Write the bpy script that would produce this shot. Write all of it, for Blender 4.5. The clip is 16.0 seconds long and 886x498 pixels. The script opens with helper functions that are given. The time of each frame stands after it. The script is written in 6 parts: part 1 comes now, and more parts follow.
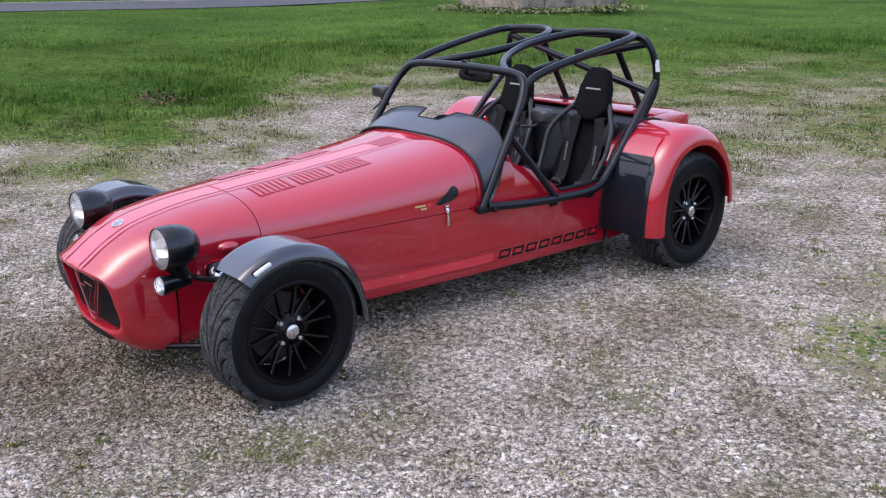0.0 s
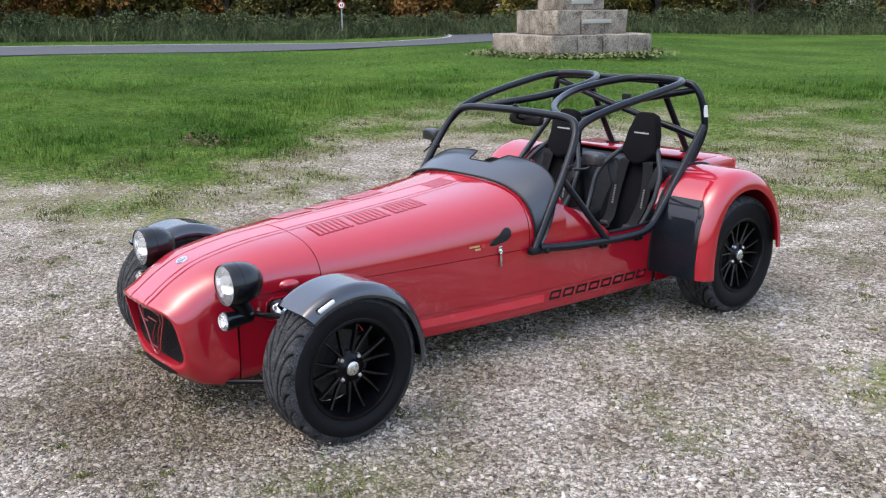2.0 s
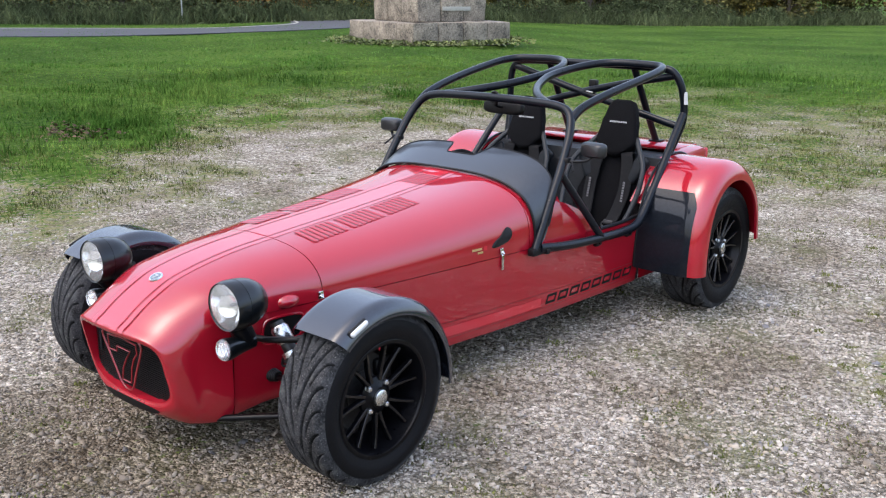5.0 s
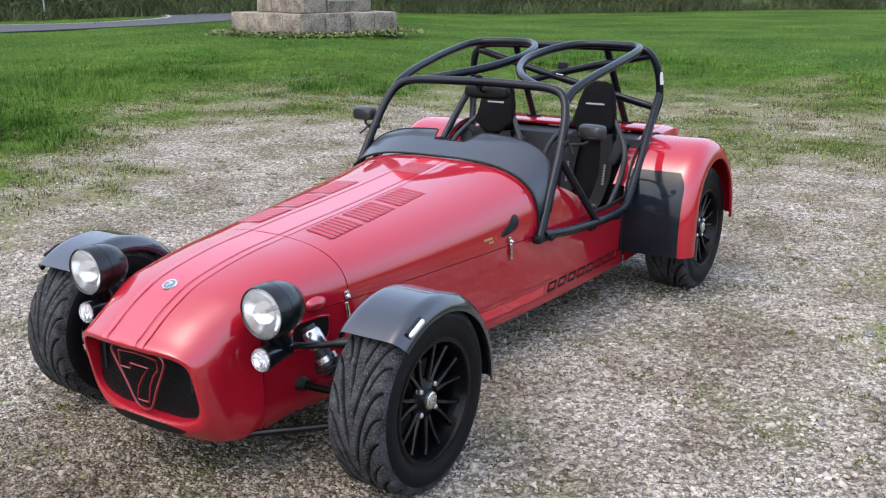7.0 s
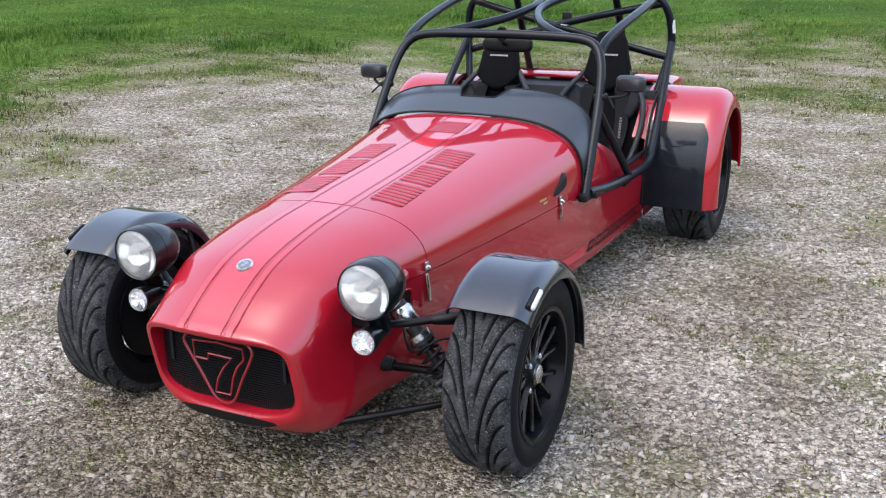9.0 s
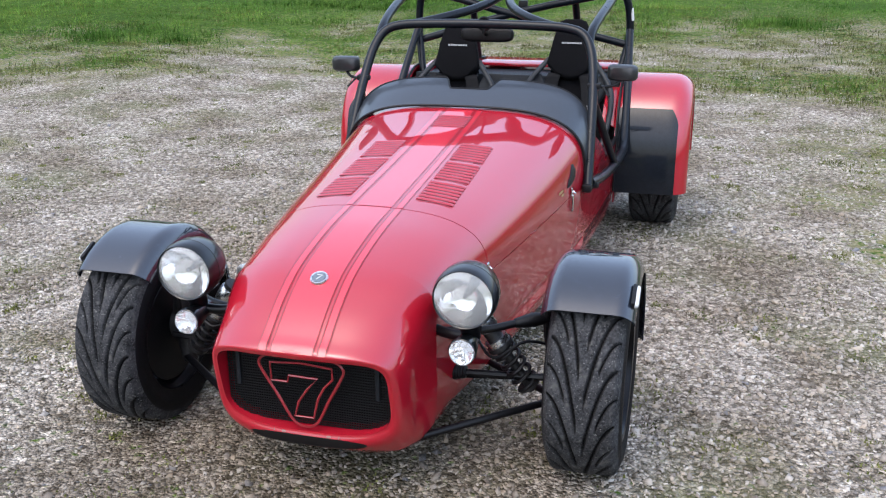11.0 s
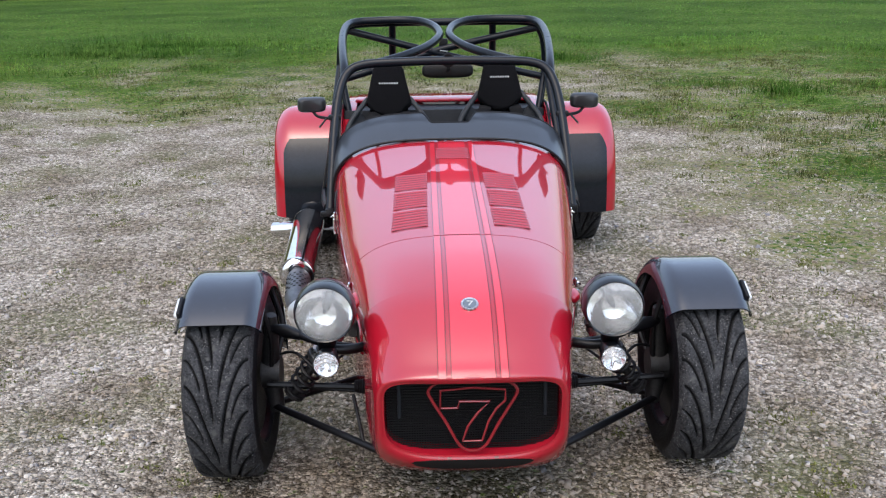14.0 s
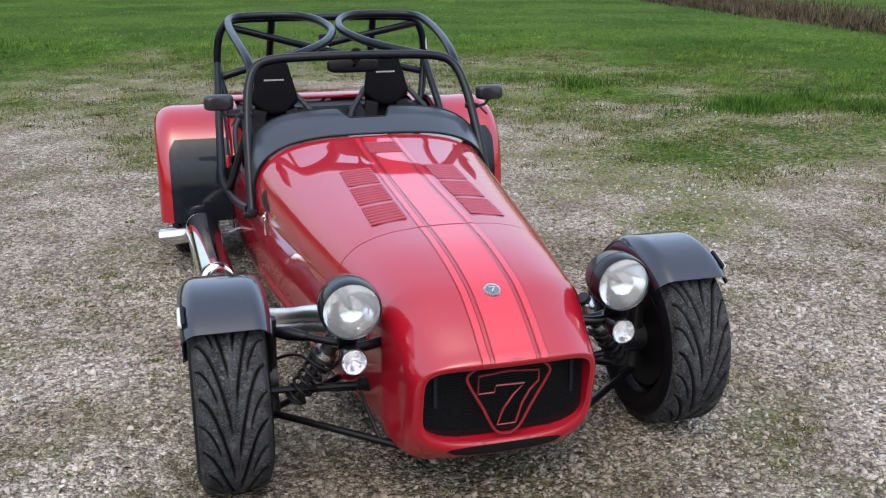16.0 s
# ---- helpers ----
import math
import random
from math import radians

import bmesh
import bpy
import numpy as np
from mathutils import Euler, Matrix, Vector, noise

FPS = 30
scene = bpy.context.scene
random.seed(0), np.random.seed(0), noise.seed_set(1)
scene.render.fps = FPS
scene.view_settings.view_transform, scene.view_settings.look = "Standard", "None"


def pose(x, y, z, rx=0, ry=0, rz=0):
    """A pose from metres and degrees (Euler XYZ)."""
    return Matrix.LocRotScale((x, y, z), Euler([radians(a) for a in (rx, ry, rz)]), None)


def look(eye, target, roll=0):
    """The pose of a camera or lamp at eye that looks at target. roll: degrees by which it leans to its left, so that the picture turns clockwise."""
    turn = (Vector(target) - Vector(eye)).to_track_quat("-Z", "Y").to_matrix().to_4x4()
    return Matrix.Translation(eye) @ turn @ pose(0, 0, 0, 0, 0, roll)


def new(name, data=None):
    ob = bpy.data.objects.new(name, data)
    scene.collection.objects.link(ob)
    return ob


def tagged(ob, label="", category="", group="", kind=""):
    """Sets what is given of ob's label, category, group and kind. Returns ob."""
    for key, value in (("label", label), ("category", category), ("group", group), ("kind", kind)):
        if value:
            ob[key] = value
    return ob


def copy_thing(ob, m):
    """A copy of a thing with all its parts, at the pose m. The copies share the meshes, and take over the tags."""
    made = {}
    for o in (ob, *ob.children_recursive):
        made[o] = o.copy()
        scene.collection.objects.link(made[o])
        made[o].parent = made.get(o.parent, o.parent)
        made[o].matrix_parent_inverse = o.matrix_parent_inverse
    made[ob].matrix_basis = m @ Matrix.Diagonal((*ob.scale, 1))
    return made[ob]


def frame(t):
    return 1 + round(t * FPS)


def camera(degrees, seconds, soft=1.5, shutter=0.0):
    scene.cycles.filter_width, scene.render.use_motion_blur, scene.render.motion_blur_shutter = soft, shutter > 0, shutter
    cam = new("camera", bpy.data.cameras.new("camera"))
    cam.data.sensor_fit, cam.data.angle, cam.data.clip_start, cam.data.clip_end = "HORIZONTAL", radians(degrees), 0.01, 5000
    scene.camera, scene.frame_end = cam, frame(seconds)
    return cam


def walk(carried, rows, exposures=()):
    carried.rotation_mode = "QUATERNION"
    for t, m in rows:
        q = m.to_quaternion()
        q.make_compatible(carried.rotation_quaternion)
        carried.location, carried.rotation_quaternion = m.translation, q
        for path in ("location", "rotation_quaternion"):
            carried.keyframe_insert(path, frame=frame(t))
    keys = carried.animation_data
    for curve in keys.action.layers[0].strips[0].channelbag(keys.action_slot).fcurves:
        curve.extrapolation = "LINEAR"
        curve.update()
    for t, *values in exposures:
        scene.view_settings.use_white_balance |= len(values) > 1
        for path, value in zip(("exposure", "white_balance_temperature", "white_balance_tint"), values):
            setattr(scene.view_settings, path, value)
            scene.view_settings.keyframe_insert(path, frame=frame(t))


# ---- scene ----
cam = camera(49.5, 16.0, soft=1.2)
PATH = [
    (0, (3.292, -1.577, 1.453), (1.847, -0.323, 0.871), -0.8),
    (0.5, (3.328, -1.594, 1.468), (1.88, -0.315, 0.95), -0.4),
    (1, (3.33, -1.615, 1.467), (1.875, -0.338, 0.968), -0.4),
    (1.5, (3.309, -1.651, 1.467), (1.832, -0.398, 0.97), -0.4),
    (2, (3.263, -1.699, 1.46), (1.765, -0.47, 0.964), -0.6),
    (2.5, (3.197, -1.738, 1.451), (1.683, -0.529, 0.956), -0.8),
    (3, (3.101, -1.771, 1.44), (1.6, -0.546, 0.943), -0.7),
    (3.5, (2.986, -1.814, 1.445), (1.539, -0.527, 0.945), -0.1),
    (4, (2.883, -1.869, 1.446), (1.514, -0.499, 0.947), 0.5),
    (4.5, (2.706, -1.87, 1.442), (1.398, -0.447, 0.929), 0.5),
    (5, (2.528, -1.857, 1.412), (1.272, -0.39, 0.893), 0.4),
    (5.2, (2.459, -1.844, 1.396), (1.23, -0.355, 0.875), 0.2),
    (7.5, (1.924, -2.063, 1.355), (0.918, -0.422, 0.813), -0.2),
    (8, (1.763, -2.072, 1.338), (0.807, -0.407, 0.779), -0.3),
    (8.5, (1.624, -2.088, 1.343), (0.738, -0.397, 0.746), -0.7),
    (9, (1.487, -2.137, 1.348), (0.647, -0.432, 0.726), -0.9),
    (9.2, (1.421, -2.176, 1.359), (0.607, -0.46, 0.732), -1.0),
    (11.5, (0.718, -2.292, 1.367), (0.306, -0.45, 0.707), -0.4),
    (12, (0.56, -2.345, 1.377), (0.245, -0.486, 0.712), -0.6),
    (12.5, (0.385, -2.363, 1.364), (0.143, -0.48, 0.734), -0.9),
    (13, (0.224, -2.395, 1.371), (0.052, -0.491, 0.783), -1.2),
    (13.5, (0.047, -2.457, 1.365), (-0.018, -0.543, 0.789), -1.1),
    (14, (-0.11, -2.491, 1.362), (-0.07, -0.576, 0.785), -0.8),
    (14.5, (-0.263, -2.48, 1.346), (-0.136, -0.57, 0.768), -0.5),
    (15, (-0.426, -2.47, 1.349), (-0.176, -0.573, 0.767), -0.2),
    (15.5, (-0.611, -2.451, 1.35), (-0.191, -0.584, 0.769), 0.1),
    (16, (-0.751, -2.412, 1.342), (-0.216, -0.574, 0.763), 0.0),
]
walk(cam, [(t, look(eye, target, roll)) for t, eye, target, roll in PATH],
     [(0.0, 0.74, 6050, 20), (0.8, 0.95, 6250, 14), (3.0, 0.94, 6250, 12), (8.0, 0.92, 6250, 11), (12.0, 0.83, 6000, 10), (14.0, 0.67, 6200, 10), (16.0, 0.58, 6300, 10)])

# ---- world and light: a grey overcast day ----
world = bpy.data.worlds.new("overcast_sky")
scene.world = world
world.use_nodes = True
wn = world.node_tree.nodes
wl = world.node_tree.links
sky = wn.new("ShaderNodeTexSky")
sky.sky_type = "NISHITA"
sky.sun_disc = False
sky.sun_elevation = radians(60)
sky.sun_rotation = radians(200)
sky.air_density = 1.2
sky.dust_density = 4.0
sky.ozone_density = 1.0
grey = wn.new("ShaderNodeHueSaturation")
grey.inputs["Saturation"].default_value = 0.95
wl.new(sky.outputs["Color"], grey.inputs["Color"])
# cloud cover: dim at the horizon, brightest half way up
coord, split = wn.new("ShaderNodeTexCoord"), wn.new("ShaderNodeSeparateXYZ")
climb = wn.new("ShaderNodeValToRGB")
climb.color_ramp.interpolation = "EASE"
for _ in range(2):
    climb.color_ramp.elements.new(0.5)
for stop, (at, level) in zip(climb.color_ramp.elements, ((0.0, 0.50), (0.16, 1.05), (0.45, 1.75), (1.0, 1.15))):
    stop.position, stop.color = at, (level, level, level, 1)
wl.new(coord.outputs["Generated"], split.inputs[0])
wl.new(split.outputs["Z"], climb.inputs["Fac"])
# thinner cloud on the car's left, towards the tail
lean = wn.new("ShaderNodeVectorMath")
lean.operation = "DOT_PRODUCT"
lean.inputs[1].default_value = (0.20, 0.14, 0.0)
wl.new(coord.outputs["Generated"], lean.inputs[0])
level = wn.new("ShaderNodeMath")
level.operation = "ADD"
level.inputs[1].default_value = 1.0
wl.new(lean.outputs["Value"], level.inputs[0])
both = wn.new("ShaderNodeMath")
both.operation = "MULTIPLY"
wl.new(climb.outputs["Color"], both.inputs[0])
wl.new(level.outputs[0], both.inputs[1])
cloud = wn.new("ShaderNodeVectorMath")
cloud.operation = "SCALE"
wl.new(grey.outputs["Color"], cloud.inputs[0])
wl.new(both.outputs[0], cloud.inputs["Scale"])
wl.new(cloud.outputs["Vector"], wn["Background"].inputs["Color"])
wn["Background"].inputs["Strength"].default_value = 0.15

sun_data = bpy.data.lights.new("sun", "SUN")
sun_data.energy = 0.7
sun_data.angle = radians(179)
sun_data.color = (1.0, 0.99, 0.98)
sun = new("sun", sun_data)
sun.matrix_world = look((0, 0, 0), (0.0, 0.001, -1.0))
scene.view_settings.exposure = 0.75

# ---- shape helpers: a shape is (verts, faces) ----
def grid(rows, close_u=False, close_v=False, flip=False):
    nu, nv = len(rows), len(rows[0])
    verts = [tuple(p) for r in rows for p in r]
    faces = []
    for i in range(nu if close_u else nu - 1):
        for j in range(nv if close_v else nv - 1):
            a, b = i * nv + j, i * nv + (j + 1) % nv
            c, d = ((i + 1) % nu) * nv + (j + 1) % nv, ((i + 1) % nu) * nv + j
            faces.append((a, d, c, b) if flip else (a, b, c, d))
    return verts, faces


def join(*shapes):
    verts, faces = [], []
    for v, f in shapes:
        k = len(verts)
        verts += list(v)
        faces += [tuple(i + k for i in q) for q in f]
    return verts, faces


def moved(shape, m):
    return [tuple(m @ Vector(p)) for p in shape[0]], shape[1]


def mirrored(shape):
    return [(-x, y, z) for x, y, z in shape[0]], [tuple(reversed(q)) for q in shape[1]]


def smooth_line(points, steps=6, closed=False):
    """A Catmull-Rom line through the points."""
    p = [Vector(q) for q in points]
    n = len(p)
    out = []
    for i in range(n if closed else n - 1):
        if closed:
            a, b, c, d = p[i - 1], p[i], p[(i + 1) % n], p[(i + 2) % n]
        else:
            b, c = p[i], p[i + 1]
            a = p[i - 1] if i else b * 2 - c
            d = p[i + 2] if i + 2 < n else c * 2 - b
        for k in range(steps):
            t = k / steps
            out.append(0.5 * ((2 * b) + (c - a) * t + (2 * a - 5 * b + 4 * c - d) * t * t + (3 * b - a - 3 * c + d) * t ** 3))
    if not closed:
        out.append(p[-1])
    return out


def tube(points, radius, segs=10, closed=False, caps=True):
    p = [Vector(q) for q in points]
    n = len(p)
    radii = radius if isinstance(radius, (list, tuple)) else [radius] * n
    rings, up = [], None
    for i in range(n):
        if closed:
            t = (p[(i + 1) % n] - p[i - 1]).normalized()
        else:
            t = (p[min(i + 1, n - 1)] - p[max(i - 1, 0)]).normalized()
        if up is None:
            up = t.orthogonal().normalized()
        up = (up - t * up.dot(t)).normalized()
        side = t.cross(up)
        rings.append([p[i] + radii[i] * (math.cos(2 * math.pi * k / segs) * up + math.sin(2 * math.pi * k / segs) * side) for k in range(segs)])
    verts, faces = grid(rings, close_u=closed, close_v=True)
    if caps and not closed:
        faces.append(tuple(range(segs)))
        faces.append(tuple(reversed(range((n - 1) * segs, n * segs))))
    return verts, faces


def lathe(profile, segs=32, close=False):
    """profile: (radius, along) pairs; turned about the x axis."""
    rows = [[(a, r * math.cos(2 * math.pi * k / segs), r * math.sin(2 * math.pi * k / segs)) for k in range(segs)] for r, a in profile]
    return grid(rows, close_u=close, close_v=True)


def block(sx, sy, sz, bevel=0.0, segs=2, centre=(0, 0, 0)):
    bm = bmesh.new()
    bmesh.ops.create_cube(bm, size=1.0, matrix=Matrix.Translation(centre) @ Matrix.Diagonal((sx, sy, sz, 1)))
    if bevel:
        bmesh.ops.bevel(bm, geom=list(bm.edges), offset=bevel, segments=segs, profile=0.5, affect="EDGES")
    bm.verts.index_update()
    out = [tuple(v.co) for v in bm.verts], [tuple(v.index for v in f.verts) for f in bm.faces]
    bm.free()
    return out


def plate(outline, thick, bevel=0.0, segs=2):
    """outline: (a, b) pairs, anticlockwise; lies in x = a, z = b, and reaches from y = 0 to y = thick."""
    bm = bmesh.new()
    front = [bm.verts.new((a, 0, b)) for a, b in outline]
    back = [bm.verts.new((a, thick, b)) for a, b in outline]
    n = len(outline)
    caps = [bm.faces.new(front), bm.faces.new(list(reversed(back)))]
    for i in range(n):
        bm.faces.new((front[i], back[i], back[(i + 1) % n], front[(i + 1) % n]))
    if bevel:
        bmesh.ops.bevel(bm, geom=[e for f in caps for e in f.edges], offset=bevel, segments=segs, profile=0.5, affect="EDGES")
    bm.verts.index_update()
    out = [tuple(v.co) for v in bm.verts], [tuple(v.index for v in f.verts) for f in bm.faces]
    bm.free()
    return out


def thick(shape, d, inside=(0, 0.6, 0.3)):
    """A sheet made solid, d metres deep, towards the point inside (x None: towards the car's middle plane)."""
    best = None
    for sign in (1, -1):
        bm = to_bm(shape)
        bmesh.ops.recalc_face_normals(bm, faces=bm.faces)
        bmesh.ops.solidify(bm, geom=list(bm.faces), thickness=d * sign)
        bm.verts.index_update()
        out = [tuple(v.co) for v in bm.verts], [tuple(v.index for v in f.verts) for f in bm.faces]
        bm.free()
        far = sum(math.dist(v[1:] if inside[0] is None else v, inside[1:] if inside[0] is None else inside) for v in out[0])
        if best is None or far < best[0]:
            best = far, out
    return best[1]


def to_bm(shape):
    bm = bmesh.new()
    vs = [bm.verts.new(p) for p in shape[0]]
    for f in shape[1]:
        if len(set(f)) == len(f) and not (len(f) > 2 and bm.faces.get([vs[i] for i in f])):
            bm.faces.new([vs[i] for i in f])
    return bm


def mesh_of(name, shape, material, sharp=40, recalc=True, smooth=True):
    me = bpy.data.meshes.new(name)
    bm = to_bm(shape)
    if recalc:
        bmesh.ops.recalc_face_normals(bm, faces=bm.faces)
    bm.to_mesh(me)
    bm.free()
    me.materials.append(material)
    if smooth:
        me.shade_smooth()
        me.set_sharp_from_angle(angle=radians(sharp))
    return me


def eased(a, b, q):
    q = min(1.0, max(0.0, q))
    return a + (b - a) * q * q * (3 - 2 * q)


def fitted(p):
    """Drawing board to true proportions of the car: a slightly broader nose, a shorter cockpit and tail."""
    x, y, z = p
    back = max(0.0, y - 1.85)
    back = back * back / 0.4 if back < 0.2 else back - 0.1
    chin = 0.017 * eased(0, 1, (0.41 - z) / 0.16) * eased(0, 1, (-0.05 - y) / 0.15)
    return x * eased(1.03, 1.01, (y - 0.1) / 1.0), y * eased(1.045, 0.972, (y + 0.2) / 0.45) - 0.112 * back, z * 1.012 - chin


def part(name, shape, material, parent, label="", sharp=40):
    root = parent
    while root.parent:
        root = root.parent
    if root.name == "sports_car":
        shape = [fitted(p) for p in shape[0]], shape[1]
    ob = new(name, mesh_of(name, shape, material, sharp))
    ob.parent = parent
    if label:
        tagged(ob, label)
    return ob


def placed(name, mesh, parent, m):
    ob = new(name, mesh)
    ob.parent = parent
    ob.matrix_local = m
    return ob


def thing(name, label, category, group="", at=(0, 0, 0)):
    ob = new(name)
    ob.empty_display_size = 0.2
    ob.location = at
    return tagged(ob, label, category, group)


def curve_table(table):
    """A smooth function through the pairs."""
    xs = [a for a, _ in table]
    ys = [b for _, b in table]
    n = len(xs)
    d = [(ys[i + 1] - ys[i]) / (xs[i + 1] - xs[i]) for i in range(n - 1)]
    m = [d[0]] + [(d[i - 1] + d[i]) / 2 if d[i - 1] * d[i] > 0 else 0.0 for i in range(1, n - 1)] + [d[-1]]

    def f(x):
        x = min(max(x, xs[0]), xs[-1])
        i = min(max(sum(1 for q in xs if q <= x) - 1, 0), n - 2)
        h = xs[i + 1] - xs[i]
        t = (x - xs[i]) / h
        return ((2 * t ** 3 - 3 * t ** 2 + 1) * ys[i] + (t ** 3 - 2 * t ** 2 + t) * h * m[i]
                + (-2 * t ** 3 + 3 * t ** 2) * ys[i + 1] + (t ** 3 - t ** 2) * h * m[i + 1])
    return f


# ---- materials ----
def material(name, colour, rough=0.5, metal=0.0, coat=0.0, var=0.12, scale=40.0, bump=0.0, bump_scale=200.0, second=None,
             rough_var=0.1, coat_rough=0.04, island=0.0, fine=4.0, spec=0.5, coat_ior=1.5):
    """A surface with two scales of variation: broad stains and a fine grain."""
    mat = bpy.data.materials.new(name)
    mat.use_nodes = True
    n, l = mat.node_tree.nodes, mat.node_tree.links
    bsdf = n["Principled BSDF"]
    bsdf.inputs["Metallic"].default_value = metal
    bsdf.inputs["Coat Weight"].default_value = coat
    bsdf.inputs["Coat Roughness"].default_value = coat_rough
    bsdf.inputs["Coat IOR"].default_value = coat_ior
    bsdf.inputs["Specular IOR Level"].default_value = spec
    tex = n.new("ShaderNodeTexCoord")
    broad = n.new("ShaderNodeTexNoise")
    broad.inputs["Scale"].default_value = scale
    broad.inputs["Detail"].default_value = 4
    grain = n.new("ShaderNodeTexNoise")
    grain.inputs["Scale"].default_value = scale * fine
    grain.inputs["Detail"].default_value = 3
    l.new(tex.outputs["Object"], broad.inputs["Vector"])
    l.new(tex.outputs["Object"], grain.inputs["Vector"])
    mix = n.new("ShaderNodeMath")
    mix.operation = "ADD"
    l.new(broad.outputs["Fac"], mix.inputs[0])
    l.new(grain.outputs["Fac"], mix.inputs[1])
    ramp = n.new("ShaderNodeValToRGB")
    a, b = ramp.color_ramp.elements
    other = second or colour
    a.position, b.position = 0.7, 1.3
    a.color = (*[c * (1 - var) for c in colour], 1)
    b.color = (*[min(1, c * (1 + var)) for c in other], 1)
    half = n.new("ShaderNodeMath")
    half.operation = "MULTIPLY"
    half.inputs[1].default_value = 1.0
    l.new(mix.outputs[0], half.inputs[0])
    a.position, b.position = 0.35, 0.65
    half.inputs[1].default_value = 0.5
    l.new(half.outputs[0], ramp.inputs["Fac"])
    out = ramp.outputs["Color"]
    if island:
        geo = n.new("ShaderNodeNewGeometry")
        hsv = n.new("ShaderNodeHueSaturation")
        rng = n.new("ShaderNodeMapRange")
        rng.inputs["To Min"].default_value = 1 - island
        rng.inputs["To Max"].default_value = 1 + island
        l.new(geo.outputs["Random Per Island"], rng.inputs["Value"])
        l.new(rng.outputs["Result"], hsv.inputs["Value"])
        l.new(out, hsv.inputs["Color"])
        out = hsv.outputs["Color"]
    l.new(out, bsdf.inputs["Base Color"])
    rr = n.new("ShaderNodeMapRange")
    rr.inputs["To Min"].default_value = max(0.0, rough - rough_var)
    rr.inputs["To Max"].default_value = min(1.0, rough + rough_var)
    l.new(half.outputs[0], rr.inputs["Value"])
    l.new(rr.outputs["Result"], bsdf.inputs["Roughness"])
    if bump:
        bn = n.new("ShaderNodeTexNoise")
        bn.inputs["Scale"].default_value = bump_scale
        bn.inputs["Detail"].default_value = 3
        l.new(tex.outputs["Object"], bn.inputs["Vector"])
        bp = n.new("ShaderNodeBump")
        bp.inputs["Strength"].default_value = bump
        bp.inputs["Distance"].default_value = 0.004
        l.new(bn.outputs["Fac"], bp.inputs["Height"])
        l.new(bp.outputs["Normal"], bsdf.inputs["Normal"])
    return mat


RED = material("red_paint", (0.33, 0.0045, 0.016), 0.5, 0.0, 1.0, var=0.05, scale=3.0, rough_var=0.04, coat_rough=0.015, fine=150, coat_ior=1.76, spec=0.10)
STRIPE = material("bright_red_stripe", (0.52, 0.017, 0.034), 0.5, 0.0, 1.0, var=0.05, scale=3.0, rough_var=0.04, coat_rough=0.015, fine=150, coat_ior=1.76, spec=0.10)
PINLINE = material("dark_pinline", (0.12, 0.004, 0.009), 0.4, 0.0, 0.5, var=0.05)
LOUVRE_SHADE = material("louvre_shadow_red", (0.15, 0.004, 0.009), 0.6, var=0.05, spec=0.15)
BLACK_MARK = material("black_vinyl", (0.006, 0.005, 0.005), 0.6, 0.0, 0.0, var=0.1, spec=0.2)
CARBON = material("carbon_lacquer", (0.009, 0.012, 0.020), 0.40, 0.0, 1.0, var=0.25, scale=60, rough_var=0.08, coat_rough=0.03, spec=0.1, coat_ior=1.72)
GUARD = material("carbon_guard", (0.007, 0.009, 0.013), 0.45, 0.0, 0.7, var=0.25, scale=60, rough_var=0.08, coat_rough=0.06, spec=0.05, coat_ior=1.42)
SCREEN = material("satin_carbon", (0.016, 0.020, 0.027), 0.42, 0.0, 0.6, var=0.2, scale=60, coat_rough=0.14)
POWDER = material("black_powder_coat", (0.004, 0.0058, 0.0095), 0.30, 0.0, 0.14, var=0.15, scale=30, bump=0.05, bump_scale=900, coat_rough=0.14, spec=0.2)
BLACK = material("black_plastic", (0.004, 0.004, 0.005), 0.5, var=0.2, scale=30, bump=0.15, bump_scale=700, spec=0.3)
GLOSS = material("gloss_black", (0.003, 0.003, 0.004), 0.35, 0.0, 0.08, var=0.2, scale=20, spec=0.2)
RIMBLACK = material("satin_black_alloy", (0.003, 0.003, 0.0038), 0.22, 0.0, 0.34, var=0.2, scale=40, spec=0.15)
BARREL = material("dark_rim_barrel", (0.003, 0.003, 0.004), 0.30, 0.0, 0.13, var=0.2, scale=40, spec=0.10)
RUBBER = material("tyre_rubber", (0.004, 0.004, 0.005), 0.6, var=0.25, scale=25, bump=0.2, bump_scale=400, spec=0.15)
TREAD = material("dusty_tread_rubber", (0.011, 0.0112, 0.0128), 0.85, var=0.35, scale=24, second=(0.042, 0.043, 0.046), bump=0.6, bump_scale=320, fine=7, spec=0.2)
MIRRORSHELL = material("satin_grey_black", (0.011, 0.012, 0.014), 0.45, 0.0, 0.25, var=0.15, scale=40, coat_rough=0.12)
LAMPSHELL = material("gloss_lamp_black", (0.004, 0.005, 0.006), 0.35, 0.0, 0.7, var=0.15, scale=30, coat_rough=0.05, spec=0.1)
CLOTH = material("black_upholstery", (0.003, 0.003, 0.004), 0.9, var=0.3, scale=60, bump=0.5, bump_scale=900, spec=0.15)
VINYL = material("dark_grey_vinyl", (0.011, 0.013, 0.016), 0.55, var=0.2, scale=30, bump=0.3, bump_scale=500, spec=0.18)
EDGING = material("grey_seat_edging", (0.012, 0.014, 0.017), 0.5, var=0.15, scale=30, bump=0.2, bump_scale=600, spec=0.4)
WEB = material("belt_webbing", (0.009, 0.009, 0.010), 0.75, var=0.2, scale=300, bump=0.5, bump_scale=1500, spec=0.2)
ALLOY = material("bare_aluminium", (0.62, 0.63, 0.64), 0.28, 1.0, var=0.1, scale=60)
